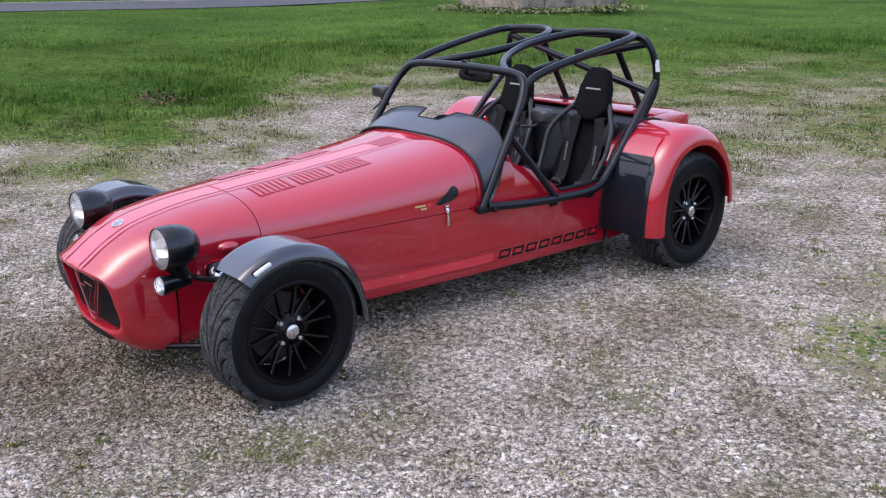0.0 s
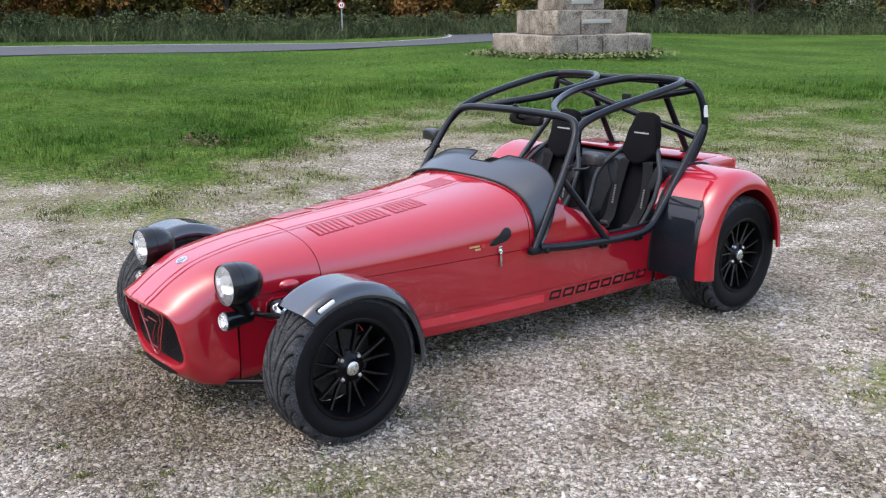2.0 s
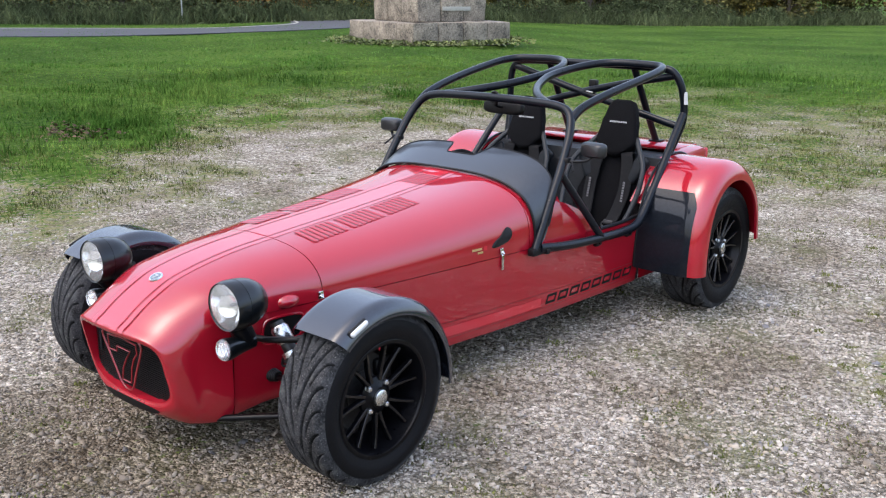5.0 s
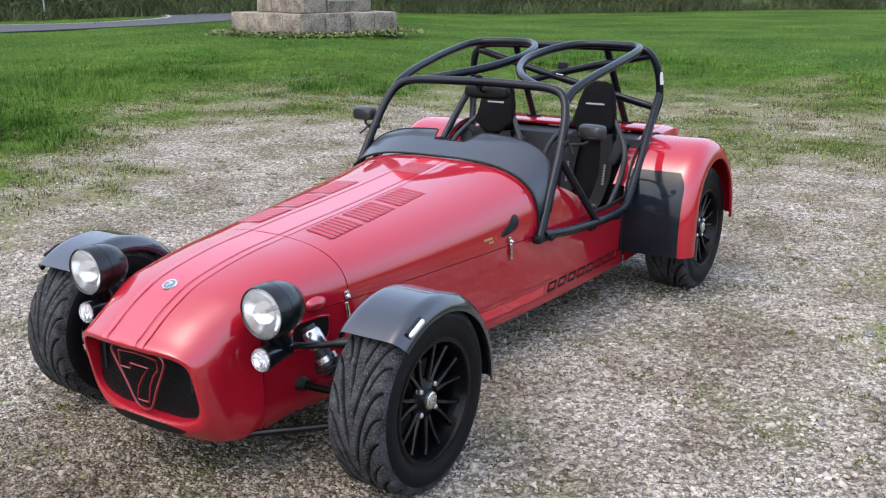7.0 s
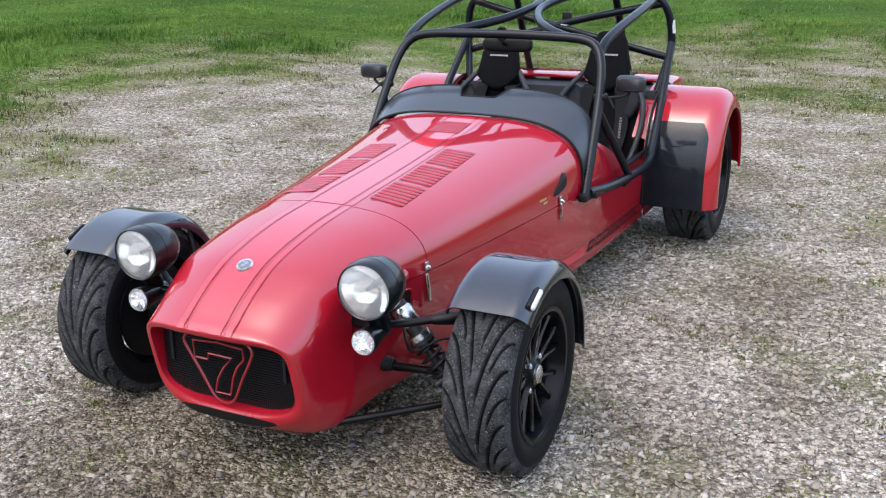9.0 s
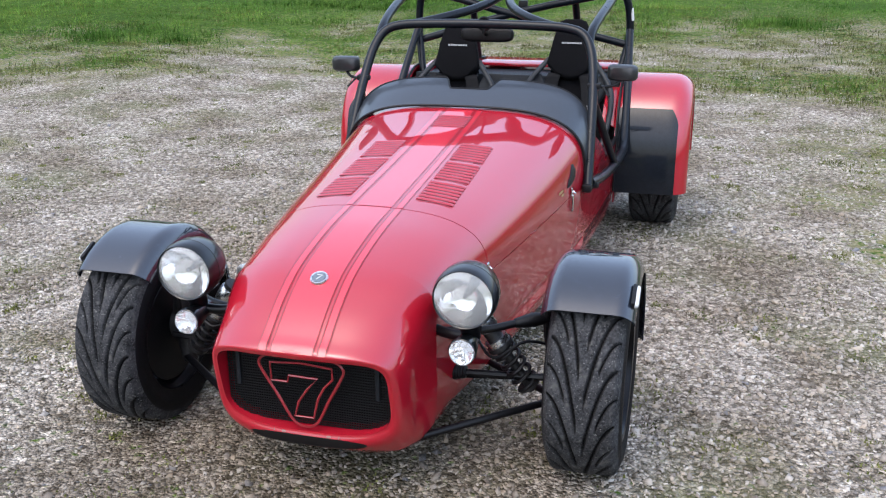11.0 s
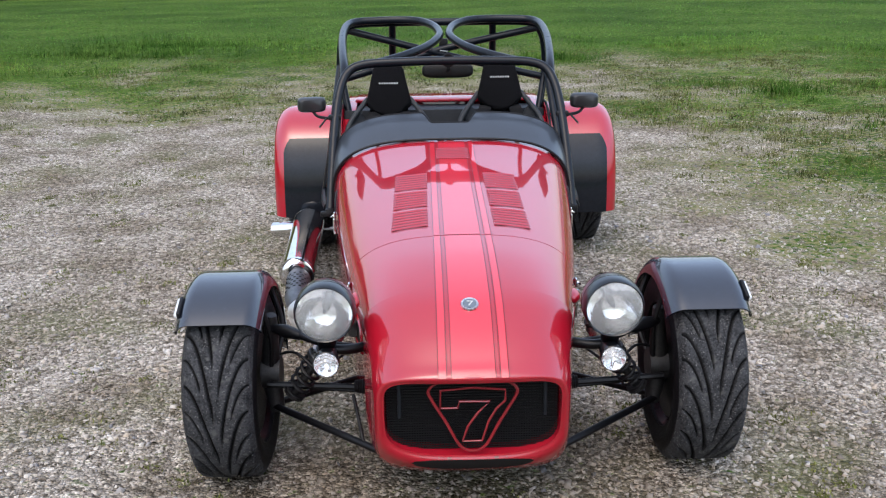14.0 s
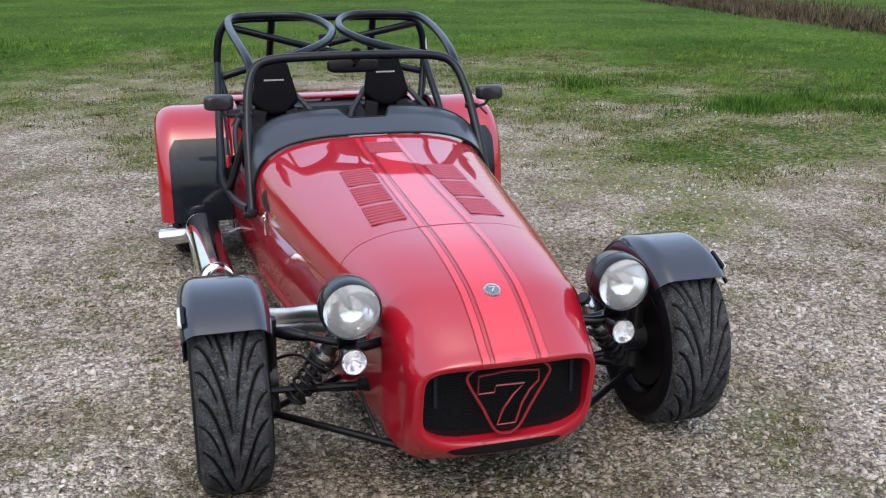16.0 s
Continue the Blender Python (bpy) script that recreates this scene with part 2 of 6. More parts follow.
CHROME = material("polished_steel", (0.72, 0.72, 0.73), 0.07, 1.0, var=0.06, scale=12, rough_var=0.04)
PIPE = material("bright_exhaust_steel", (0.88, 0.88, 0.88), 0.38, 1.0, var=0.05, scale=20, rough_var=0.05)
STEEL = material("grey_steel", (0.22, 0.22, 0.225), 0.45, 1.0, var=0.25, scale=40)
WHITE = material("white_print", (0.58, 0.58, 0.58), 0.5, var=0.05)
LENSWHITE = material("frosted_lens", (0.60, 0.61, 0.62), 0.25, 0.0, 1.0, var=0.1, scale=120)
GREYPRINT = material("grey_print", (0.30, 0.30, 0.31), 0.5, var=0.05)
DIMPRINT = material("dim_grey_print", (0.13, 0.13, 0.135), 0.6, var=0.05)
GOLD = material("gold_decal", (0.62, 0.45, 0.22), 0.3, 0.7, 0.5, var=0.08)
MESHRED = material("red_wire", (0.22, 0.010, 0.016), 0.4, 0.0, 0.5, var=0.1)
BADGE_BLUE = material("badge_dark_enamel", (0.10, 0.12, 0.14), 0.2, 0.0, 1.0, var=0.1)
LAMPRED = material("red_lens", (0.5, 0.01, 0.01), 0.15, 0.0, 1.0, var=0.1)

HEATSHIELD = material("blued_steel", (0.105, 0.112, 0.125), 0.45, 0.7, var=0.3, scale=30)
DISC = material("dark_iron", (0.05, 0.05, 0.052), 0.5, 0.8, var=0.2, scale=40)


def speckled(mat, scale, low, high, colour):
    """Pale grit stuck on a surface."""
    n, l = mat.node_tree.nodes, mat.node_tree.links
    bsdf = n["Principled BSDF"]
    tex, grit, level, mix = n.new("ShaderNodeTexCoord"), n.new("ShaderNodeTexNoise"), n.new("ShaderNodeMapRange"), n.new("ShaderNodeMix")
    grit.inputs["Scale"].default_value = scale
    level.inputs["From Min"].default_value, level.inputs["From Max"].default_value = low, high
    mix.data_type = "RGBA"
    mix.inputs["B"].default_value = (*colour, 1)
    l.new(tex.outputs["Object"], grit.inputs["Vector"])
    l.new(grit.outputs["Fac"], level.inputs["Value"])
    l.new(level.outputs["Result"], mix.inputs["Factor"])
    l.new(bsdf.inputs["Base Color"].links[0].from_socket, mix.inputs["A"])
    l.new(mix.outputs["Result"], bsdf.inputs["Base Color"])


speckled(TREAD, 210, 0.62, 0.74, (0.16, 0.158, 0.155))
speckled(TREAD, 38, 0.60, 0.72, (0.075, 0.074, 0.072))

# the grooves are dust-free black rubber, with their shade painted in by depth
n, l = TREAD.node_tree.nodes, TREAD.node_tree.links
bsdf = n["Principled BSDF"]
groove, groove_shade = n.new("ShaderNodeAttribute"), n.new("ShaderNodeMix")
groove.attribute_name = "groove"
groove_shade.data_type = "RGBA"
groove_shade.inputs["B"].default_value = (0.003, 0.003, 0.0035, 1)
l.new(groove.outputs["Fac"], groove_shade.inputs["Factor"])
l.new(bsdf.inputs["Base Color"].links[0].from_socket, groove_shade.inputs["A"])
l.new(groove_shade.outputs["Result"], bsdf.inputs["Base Color"])


def thin_glass(name, gloss, frost=0.0):
    """A clear thin cover: mostly see-through, with a share of gloss; frost: the share that its flutes scatter."""
    mat = bpy.data.materials.new(name)
    mat.use_nodes = True
    n, l = mat.node_tree.nodes, mat.node_tree.links
    clear, shine, mix, fres = n.new("ShaderNodeBsdfTransparent"), n.new("ShaderNodeBsdfGlossy"), n.new("ShaderNodeMixShader"), n.new("ShaderNodeFresnel")
    clear.inputs["Color"].default_value = (0.96, 0.97, 0.98, 1)
    shine.inputs["Roughness"].default_value = 0.03
    fres.inputs["IOR"].default_value = gloss
    l.new(fres.outputs[0], mix.inputs[0])
    body = clear
    if frost:
        body, haze = n.new("ShaderNodeMixShader"), n.new("ShaderNodeBsdfDiffuse")
        haze.inputs["Color"].default_value = (0.86, 0.88, 0.89, 1)
        body.inputs[0].default_value = frost
        l.new(clear.outputs[0], body.inputs[1])
        l.new(haze.outputs[0], body.inputs[2])
    l.new(body.outputs[0], mix.inputs[1])
    l.new(shine.outputs[0], mix.inputs[2])
    l.new(mix.outputs[0], n["Material Output"].inputs["Surface"])
    return mat


FLUTED = thin_glass("fluted_lamp_glass", 1.55, 0.23)
REFLECTOR = material("lamp_reflector", (0.93, 0.935, 0.94), 0.08, 1.0, var=0.05, scale=60, rough_var=0.04, bump=0.22, bump_scale=70)

# ---- ground: a gravel pull-in that fades into a grass field ----
def value_noise(x, y, seed):
    xi, yi = np.floor(x).astype(np.int64), np.floor(y).astype(np.int64)
    fx, fy = x - xi, y - yi
    fx, fy = fx * fx * (3 - 2 * fx), fy * fy * (3 - 2 * fy)

    def h(a, b):
        k = (a * 374761393 + b * 668265263 + seed * 1442695041) & 0x7FFFFFFF
        k = ((k ^ (k >> 13)) * 1274126177) & 0x7FFFFFFF
        return ((k ^ (k >> 16)) & 0xFFFF) / 65535.0
    top = h(xi, yi) * (1 - fx) + h(xi + 1, yi) * fx
    low = h(xi, yi + 1) * (1 - fx) + h(xi + 1, yi + 1) * fx
    return top * (1 - fy) + low * fy


def rough_noise(x, y, scale, seed):
    return (value_noise(x * scale, y * scale, seed) * 0.55 + value_noise(x * scale * 2.3, y * scale * 2.3, seed + 1) * 0.3 + value_noise(x * scale * 5.1, y * scale * 5.1, seed + 2) * 0.15)


EDGE_AZ = [0, 37, 50, 57, 65, 77, 105, 112, 120, 136, 143, 155, 163, 173, 183, 203, 270, 360]
EDGE_R = [11, 6.0, 6.4, 6.8, 8.2, 9.0, 9.2, 9.6, 9.0, 7.6, 7.4, 5.5, 5.1, 4.7, 4.9, 7.0, 11, 10]


def grass_cover(x, y):
    """0 on bare gravel, 1 in the field."""
    r = np.hypot(x, y - 0.5)
    az = np.degrees(np.arctan2(y - 0.5, x)) % 360
    edge = np.interp(az, EDGE_AZ, EDGE_R)
    wide = np.interp(az, [0, 30, 50, 65, 90, 118, 140, 165, 200, 360], [8, 8.5, 9, 11, 11, 6.5, 4, 2.8, 4, 8])
    q = (r - edge) / wide + 0.5
    q = q + (rough_noise(x, y, 1.1, 7) - 0.5) * np.clip(2.1 - 1.3 * q, 0.5, 1.5)
    return np.clip(q, 0, 1) ** 1.15


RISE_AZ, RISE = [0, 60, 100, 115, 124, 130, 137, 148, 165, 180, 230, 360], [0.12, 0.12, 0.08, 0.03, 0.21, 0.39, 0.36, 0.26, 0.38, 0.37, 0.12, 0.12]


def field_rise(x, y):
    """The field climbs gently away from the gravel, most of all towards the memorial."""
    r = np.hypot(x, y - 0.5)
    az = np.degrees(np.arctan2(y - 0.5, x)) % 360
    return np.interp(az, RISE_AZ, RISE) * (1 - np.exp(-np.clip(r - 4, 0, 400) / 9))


def ground_height(x, y):
    near = np.exp(-((x / 30) ** 2 + (y / 30) ** 2))
    dip = 0.024 * np.exp(-(((x + 0.72) / 0.34) ** 2 + ((y + 0.05) / 0.34) ** 2) ** 2)
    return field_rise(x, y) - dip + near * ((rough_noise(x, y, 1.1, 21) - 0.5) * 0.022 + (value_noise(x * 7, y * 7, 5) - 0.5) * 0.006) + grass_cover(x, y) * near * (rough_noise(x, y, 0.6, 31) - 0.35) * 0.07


axis = np.concatenate([-np.geomspace(9, 1500, 40)[::-1], np.arange(-8.9, 8.95, 0.09), np.geomspace(9, 1500, 40)])
gx, gy = np.meshgrid(axis, axis + 1.5)
gz = ground_height(gx, gy)
n = len(axis)
ground_me = bpy.data.meshes.new("ground")
ground_me.vertices.add(n * n)
ground_me.vertices.foreach_set("co", np.stack([gx, gy, gz], -1).astype(np.float32).ravel())
idx = np.arange(n * n).reshape(n, n)
quads = np.stack([idx[:-1, :-1], idx[:-1, 1:], idx[1:, 1:], idx[1:, :-1]], -1).reshape(-1)
ground_me.loops.add(len(quads))
ground_me.loops.foreach_set("vertex_index", quads.astype(np.int32))
ground_me.polygons.add(len(quads) // 4)
ground_me.polygons.foreach_set("loop_start", np.arange(0, len(quads), 4, dtype=np.int32))
ground_me.update(calc_edges=True)
cover = ground_me.attributes.new("grass_cover", "FLOAT", "POINT")
cover.data.foreach_set("value", grass_cover(gx, gy).astype(np.float32).ravel())
ground_me.shade_smooth()
ground = tagged(new("ground", ground_me), "pale gravel with moss patches fading into mown grass", "ground", kind="structure")


def damp_and_shade(n, l, src):
    """A damp, earthy patch of the gravel ahead of the car, with the shade under the nose painted in: the factor by
    which its colour is dimmed.
    """
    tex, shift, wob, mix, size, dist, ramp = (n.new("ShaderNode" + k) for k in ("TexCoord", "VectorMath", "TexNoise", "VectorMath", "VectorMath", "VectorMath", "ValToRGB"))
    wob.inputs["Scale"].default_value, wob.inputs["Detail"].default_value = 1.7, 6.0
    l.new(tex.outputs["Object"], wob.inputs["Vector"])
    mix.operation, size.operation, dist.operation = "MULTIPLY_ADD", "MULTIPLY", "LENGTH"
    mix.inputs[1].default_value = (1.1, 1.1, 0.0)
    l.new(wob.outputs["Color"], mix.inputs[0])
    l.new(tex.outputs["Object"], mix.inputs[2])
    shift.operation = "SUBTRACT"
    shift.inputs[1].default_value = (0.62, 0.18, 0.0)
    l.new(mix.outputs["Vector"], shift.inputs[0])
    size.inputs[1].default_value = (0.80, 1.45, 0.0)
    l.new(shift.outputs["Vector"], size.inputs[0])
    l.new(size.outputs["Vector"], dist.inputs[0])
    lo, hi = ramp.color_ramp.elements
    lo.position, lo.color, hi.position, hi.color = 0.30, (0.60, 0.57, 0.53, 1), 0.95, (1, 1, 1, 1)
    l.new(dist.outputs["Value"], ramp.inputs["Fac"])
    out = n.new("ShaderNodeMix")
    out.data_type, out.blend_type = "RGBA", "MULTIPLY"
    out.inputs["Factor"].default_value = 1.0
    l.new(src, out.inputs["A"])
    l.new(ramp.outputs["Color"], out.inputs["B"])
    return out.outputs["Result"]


def ground_material():
    mat = bpy.data.materials.new("gravel_and_turf")
    mat.use_nodes = True
    n, l = mat.node_tree.nodes, mat.node_tree.links
    bsdf = n["Principled BSDF"]
    tex = n.new("ShaderNodeTexCoord")

    def noise_node(scale, detail=4.0):
        t = n.new("ShaderNodeTexNoise")
        t.inputs["Scale"].default_value = scale
        t.inputs["Detail"].default_value = detail
        l.new(tex.outputs["Object"], t.inputs["Vector"])
        return t.outputs["Fac"]

    def ramp(src, *stops):
        r = n.new("ShaderNodeValToRGB")
        while len(r.color_ramp.elements) < len(stops):
            r.color_ramp.elements.new(0.5)
        for e, (p, c) in zip(r.color_ramp.elements, stops):
            e.position, e.color = p, (*c, 1)
        l.new(src, r.inputs["Fac"])
        return r.outputs["Color"]

    def blend(fac, a, b, mode="MIX"):
        m = n.new("ShaderNodeMix")
        m.data_type, m.blend_type = "RGBA", mode
        if hasattr(fac, "links"):
            l.new(fac, m.inputs["Factor"])
        else:
            m.inputs["Factor"].default_value = fac
        l.new(a, m.inputs["A"])
        l.new(b, m.inputs["B"])
        return m.outputs["Result"]

    def voronoi(scale):
        v = n.new("ShaderNodeTexVoronoi")
        v.inputs["Scale"].default_value = scale
        l.new(tex.outputs["Object"], v.inputs["Vector"])
        return v

    small, large = voronoi(105), voronoi(52)
    small_c = ramp(small.outputs["Color"], (0.1, (0.105, 0.091, 0.074)), (0.5, (0.343, 0.307, 0.257)), (0.9, (0.752, 0.696, 0.618)))
    large_c = ramp(large.outputs["Color"], (0.1, (0.130, 0.113, 0.095)), (0.55, (0.371, 0.329, 0.279)), (0.92, (0.804, 0.747, 0.673)))
    stones = blend(0.5, small_c, large_c)
    edge = n.new("ShaderNodeTexVoronoi")
    edge.feature = "DISTANCE_TO_EDGE"
    edge.inputs["Scale"].default_value = 52
    l.new(tex.outputs["Object"], edge.inputs["Vector"])
    # brown earth between the stones, dark enough to carry the gaps' shade too
    soil_and_gap_shade = ramp(noise_node(30), (0.3, (0.045, 0.038, 0.028)), (0.7, (0.085, 0.072, 0.052)))
    stones = blend(ramp(edge.outputs["Distance"], (0.01, (0.68, 0.68, 0.68)), (0.09, (0, 0, 0))), stones, soil_and_gap_shade)
    dirt = ramp(noise_node(2.2), (0.36, (0.50, 0.46, 0.40)), (0.60, (1.0, 1.0, 1.0)))
    stones = blend(0.8, stones, dirt, "MULTIPLY")
    clods = ramp(noise_node(30, 7.0), (0.40, (0.46, 0.43, 0.38)), (0.52, (1.0, 1.0, 1.0)), (0.62, (1.45, 1.43, 1.38)))
    stones = blend(0.75, stones, clods, "MULTIPLY")
    moss_fac = ramp(noise_node(1.6, 8.0), (0.50, (0, 0, 0)), (0.70, (0.55, 0.55, 0.55)))
    moss = ramp(noise_node(60), (0.3, (0.06, 0.07, 0.02)), (0.7, (0.15, 0.16, 0.06)))
    stones = blend(moss_fac, stones, moss)
    turf = ramp(noise_node(14, 9.0), (0.3, (0.024, 0.055, 0.007)), (0.50, (0.056, 0.116, 0.017)), (0.75, (0.120, 0.165, 0.036)))
    turf = blend(0.7, turf, ramp(noise_node(0.35), (0.36, (0.42, 0.50, 0.38)), (0.62, (1.2, 1.08, 1.0))), "MULTIPLY")
    attr = n.new("ShaderNodeAttribute")
    attr.attribute_name = "grass_cover"
    fine = n.new("ShaderNodeMath")
    fine.operation = "MULTIPLY_ADD"
    l.new(noise_node(30, 9.0), fine.inputs[0])
    fine.inputs[1].default_value = 2.6
    fine.inputs[2].default_value = -1.3
    add = n.new("ShaderNodeMath")
    add.operation = "ADD"
    add.use_clamp = True
    l.new(attr.outputs["Fac"], add.inputs[0])
    l.new(fine.outputs[0], add.inputs[1])
    sharp = ramp(add.outputs[0], (0.28, (0, 0, 0)), (0.62, (1, 1, 1)))
    # thin olive growth between the stones ahead of the closed turf
    thin = n.new("ShaderNodeMath")
    thin.operation = "MULTIPLY"
    early = n.new("ShaderNodeMath")
    early.operation = "POWER"
    early.inputs[1].default_value = 0.55
    l.new(attr.outputs["Fac"], early.inputs[0])
    l.new(early.outputs[0], thin.inputs[0])
    l.new(ramp(noise_node(14, 9.0), (0.42, (0.08, 0.08, 0.08)), (0.56, (1.7, 1.7, 1.7))), thin.inputs[1])
    thin.use_clamp = True
    olive = ramp(noise_node(70, 4.0), (0.3, (0.115, 0.112, 0.040)), (0.7, (0.290, 0.268, 0.130)))
    stones = blend(thin.outputs[0], stones, olive)
    l.new(blend(sharp, damp_and_shade(n, l, stones), turf), bsdf.inputs["Base Color"])
    bsdf.inputs["Roughness"].default_value = 0.9
    bsdf.inputs["Specular IOR Level"].default_value = 0.04
    height = n.new("ShaderNodeMath")
    height.operation = "ADD"
    l.new(small.outputs["Distance"], height.inputs[0])
    l.new(large.outputs["Distance"], height.inputs[1])
    bump = n.new("ShaderNodeBump")
    bump.inputs["Strength"].default_value = 0.9
    bump.inputs["Distance"].default_value = 0.012
    bump.invert = True
    l.new(height.outputs[0], bump.inputs["Height"])
    l.new(bump.outputs["Normal"], bsdf.inputs["Normal"])
    return mat


ground_me.materials.append(ground_material())


def bulk_mesh(name, verts, faces, mat, smooth=False):
    """verts (n, 3) and equal-sided faces (m, k) as one mesh."""
    me = bpy.data.meshes.new(name)
    me.vertices.add(len(verts))
    me.vertices.foreach_set("co", verts.astype(np.float32).ravel())
    k = faces.shape[1]
    me.loops.add(faces.size)
    me.loops.foreach_set("vertex_index", faces.astype(np.int32).ravel())
    me.polygons.add(len(faces))
    me.polygons.foreach_set("loop_start", np.arange(0, faces.size, k, dtype=np.int32))
    me.update(calc_edges=True)
    me.materials.append(mat)
    if smooth:
        me.shade_smooth()
    return me


def many(base_v, base_f, place, turn, size):
    """Copies of a base shape: place (n, 3), turn (n, 3, 3), size (n, 3)."""
    v = np.einsum("nij,nkj->nki", turn, base_v[None] * size[:, None, :]) + place[:, None, :]
    f = base_f[None] + (np.arange(len(place)) * len(base_v))[:, None, None]
    return v.reshape(-1, 3), f.reshape(-1, base_f.shape[1])


def turns(yaw, pitch, roll):
    cy, sy, cp, sp, cr, sr = np.cos(yaw), np.sin(yaw), np.cos(pitch), np.sin(pitch), np.cos(roll), np.sin(roll)
    z = np.zeros_like(yaw)
    o = np.ones_like(yaw)
    rz = np.stack([np.stack([cy, -sy, z], -1), np.stack([sy, cy, z], -1), np.stack([z, z, o], -1)], -2)
    rx = np.stack([np.stack([o, z, z], -1), np.stack([z, cp, -sp], -1), np.stack([z, sp, cp], -1)], -2)
    ry = np.stack([np.stack([cr, z, sr], -1), np.stack([z, o, z], -1), np.stack([-sr, z, cr], -1)], -2)
    return rz @ rx @ ry


def stone_material():
    mat = material("gravel_stone", (0.25, 0.23, 0.203), 0.8, var=0.25, scale=60, bump=0.4, bump_scale=300)
    n, l = mat.node_tree.nodes, mat.node_tree.links
    geo = n.new("ShaderNodeNewGeometry")
    r = n.new("ShaderNodeValToRGB")
    cols = [(0.0, (0.168, 0.143, 0.120)), (0.22, (0.350, 0.308, 0.261)), (0.5, (0.544, 0.495, 0.431)), (0.70, (0.506, 0.420, 0.315)), (0.84, (0.649, 0.601, 0.532)), (0.94, (0.715, 0.671, 0.608)), (0.988, (0.182, 0.187, 0.215))]
    while len(r.color_ramp.elements) < len(cols):
        r.color_ramp.elements.new(0.5)
    for e, (p, c) in zip(r.color_ramp.elements, cols):
        e.position, e.color = p, (*c, 1)
    l.new(geo.outputs["Random Per Island"], r.inputs["Fac"])
    m = n.new("ShaderNodeMix")
    m.data_type, m.blend_type = "RGBA", "MIX"
    m.inputs["Factor"].default_value = 0.72
    bsdf = n["Principled BSDF"]
    l.new(bsdf.inputs["Base Color"].links[0].from_socket, m.inputs["A"])
    l.new(r.outputs["Color"], m.inputs["B"])
    # damp dirty drifts, at the same places as on the ground below
    tex = n.new("ShaderNodeTexCoord")
    wide = n.new("ShaderNodeTexNoise")
    wide.inputs["Scale"].default_value, wide.inputs["Detail"].default_value = 2.2, 4.0
    l.new(tex.outputs["Object"], wide.inputs["Vector"])
    drift = n.new("ShaderNodeValToRGB")
    lo, hi = drift.color_ramp.elements
    lo.position, lo.color, hi.position, hi.color = 0.36, (0.56, 0.52, 0.46, 1), 0.60, (1, 1, 1, 1)
    l.new(wide.outputs["Fac"], drift.inputs["Fac"])
    damp = n.new("ShaderNodeMix")
    damp.data_type, damp.blend_type = "RGBA", "MULTIPLY"
    damp.inputs["Factor"].default_value = 0.9
    l.new(m.outputs["Result"], damp.inputs["A"])
    l.new(drift.outputs["Color"], damp.inputs["B"])
    l.new(damp_and_shade(n, l, damp.outputs["Result"]), bsdf.inputs["Base Color"])
    return mat


def loose_gravel(count):
    rng = np.random.default_rng(11)
    base_v = np.array([(x, y, z) for x in (-1, 1) for y in (-1, 1) for z in (-1, 1)], float) * 0.72
    base_f = np.array([(0, 1, 3, 2), (4, 6, 7, 5), (0, 4, 5, 1), (2, 3, 7, 6), (1, 5, 7, 3)])
    verts, faces, k = [], [], 0
    for variant in range(12):
        m = count // 12
        r = np.abs(rng.normal(0, 1, m)) * 2.6 + rng.uniform(0, 1.6, m)
        a = rng.uniform(0, 2 * np.pi, m)
        x, y = 0.5 + r * np.cos(a) * 1.15, 0.6 + r * np.sin(a) * 1.3
        keep = (rng.uniform(0, 1, m) > np.clip(grass_cover(x, y) ** 0.5 * 1.3, 0, 1)) & (rng.uniform(0, 1, m) > np.clip((rough_noise(x, y, 1.3, 77) - 0.5) * 2.5, 0, 0.75))
        x, y = x[keep], y[keep]
        m = len(x)
        s = np.clip(rng.lognormal(np.log(0.0047), 0.40, m), 0.003, 0.0135)
        size = np.stack([s * rng.uniform(0.8, 1.35, m), s * rng.uniform(0.7, 1.1, m), s * rng.uniform(0.32, 0.62, m)], -1)
        shape = base_v * (1 + rng.uniform(-0.45, 0.35, (len(base_v), 1))) + rng.uniform(-0.25, 0.25, base_v.shape)
        place = np.stack([x, y, ground_height(x, y) + size[:, 2] * 0.45], -1)
        v, f = many(shape, base_f, place, turns(rng.uniform(0, 6.28, m), rng.normal(0, 0.5, m), rng.normal(0, 0.5, m)), size)
        verts.append(v)
        faces.append(f + k)
        k += len(v)
    me = bulk_mesh("loose_gravel", np.concatenate(verts), np.concatenate(faces), stone_material())
    return tagged(new("loose_gravel", me), "loose pale limestone gravel lying on the ground", "gravel", kind="stuff")


loose_gravel(138000)

# ---- the car: x to its left side, y towards its tail, z up; front axle at y = 0 ----
car = thing("sports_car", "red open sports car with black roll cage parked on gravel", "car")

half_width = curve_table([(-0.45, 0.232), (-0.19, 0.262), (0.127, 0.313), (0.5, 0.367), (0.97, 0.427), (1.24, 0.452), (1.83, 0.482), (2.0, 0.486)])
top_height = curve_table([(-0.43, 0.428), (-0.385, 0.465), (-0.33, 0.503), (-0.26, 0.540), (-0.19, 0.562), (-0.03, 0.592), (0.127, 0.606), (0.25, 0.616), (0.5, 0.634), (0.76, 0.656), (1.0, 0.680), (1.13, 0.697), (1.32, 0.718)])
roundness = curve_table([(-0.2, 2.7), (0.127, 2.7), (0.7, 2.9), (1.13, 3.2), (1.35, 3.3)])
SPLIT = 0.445
SILL = 0.155


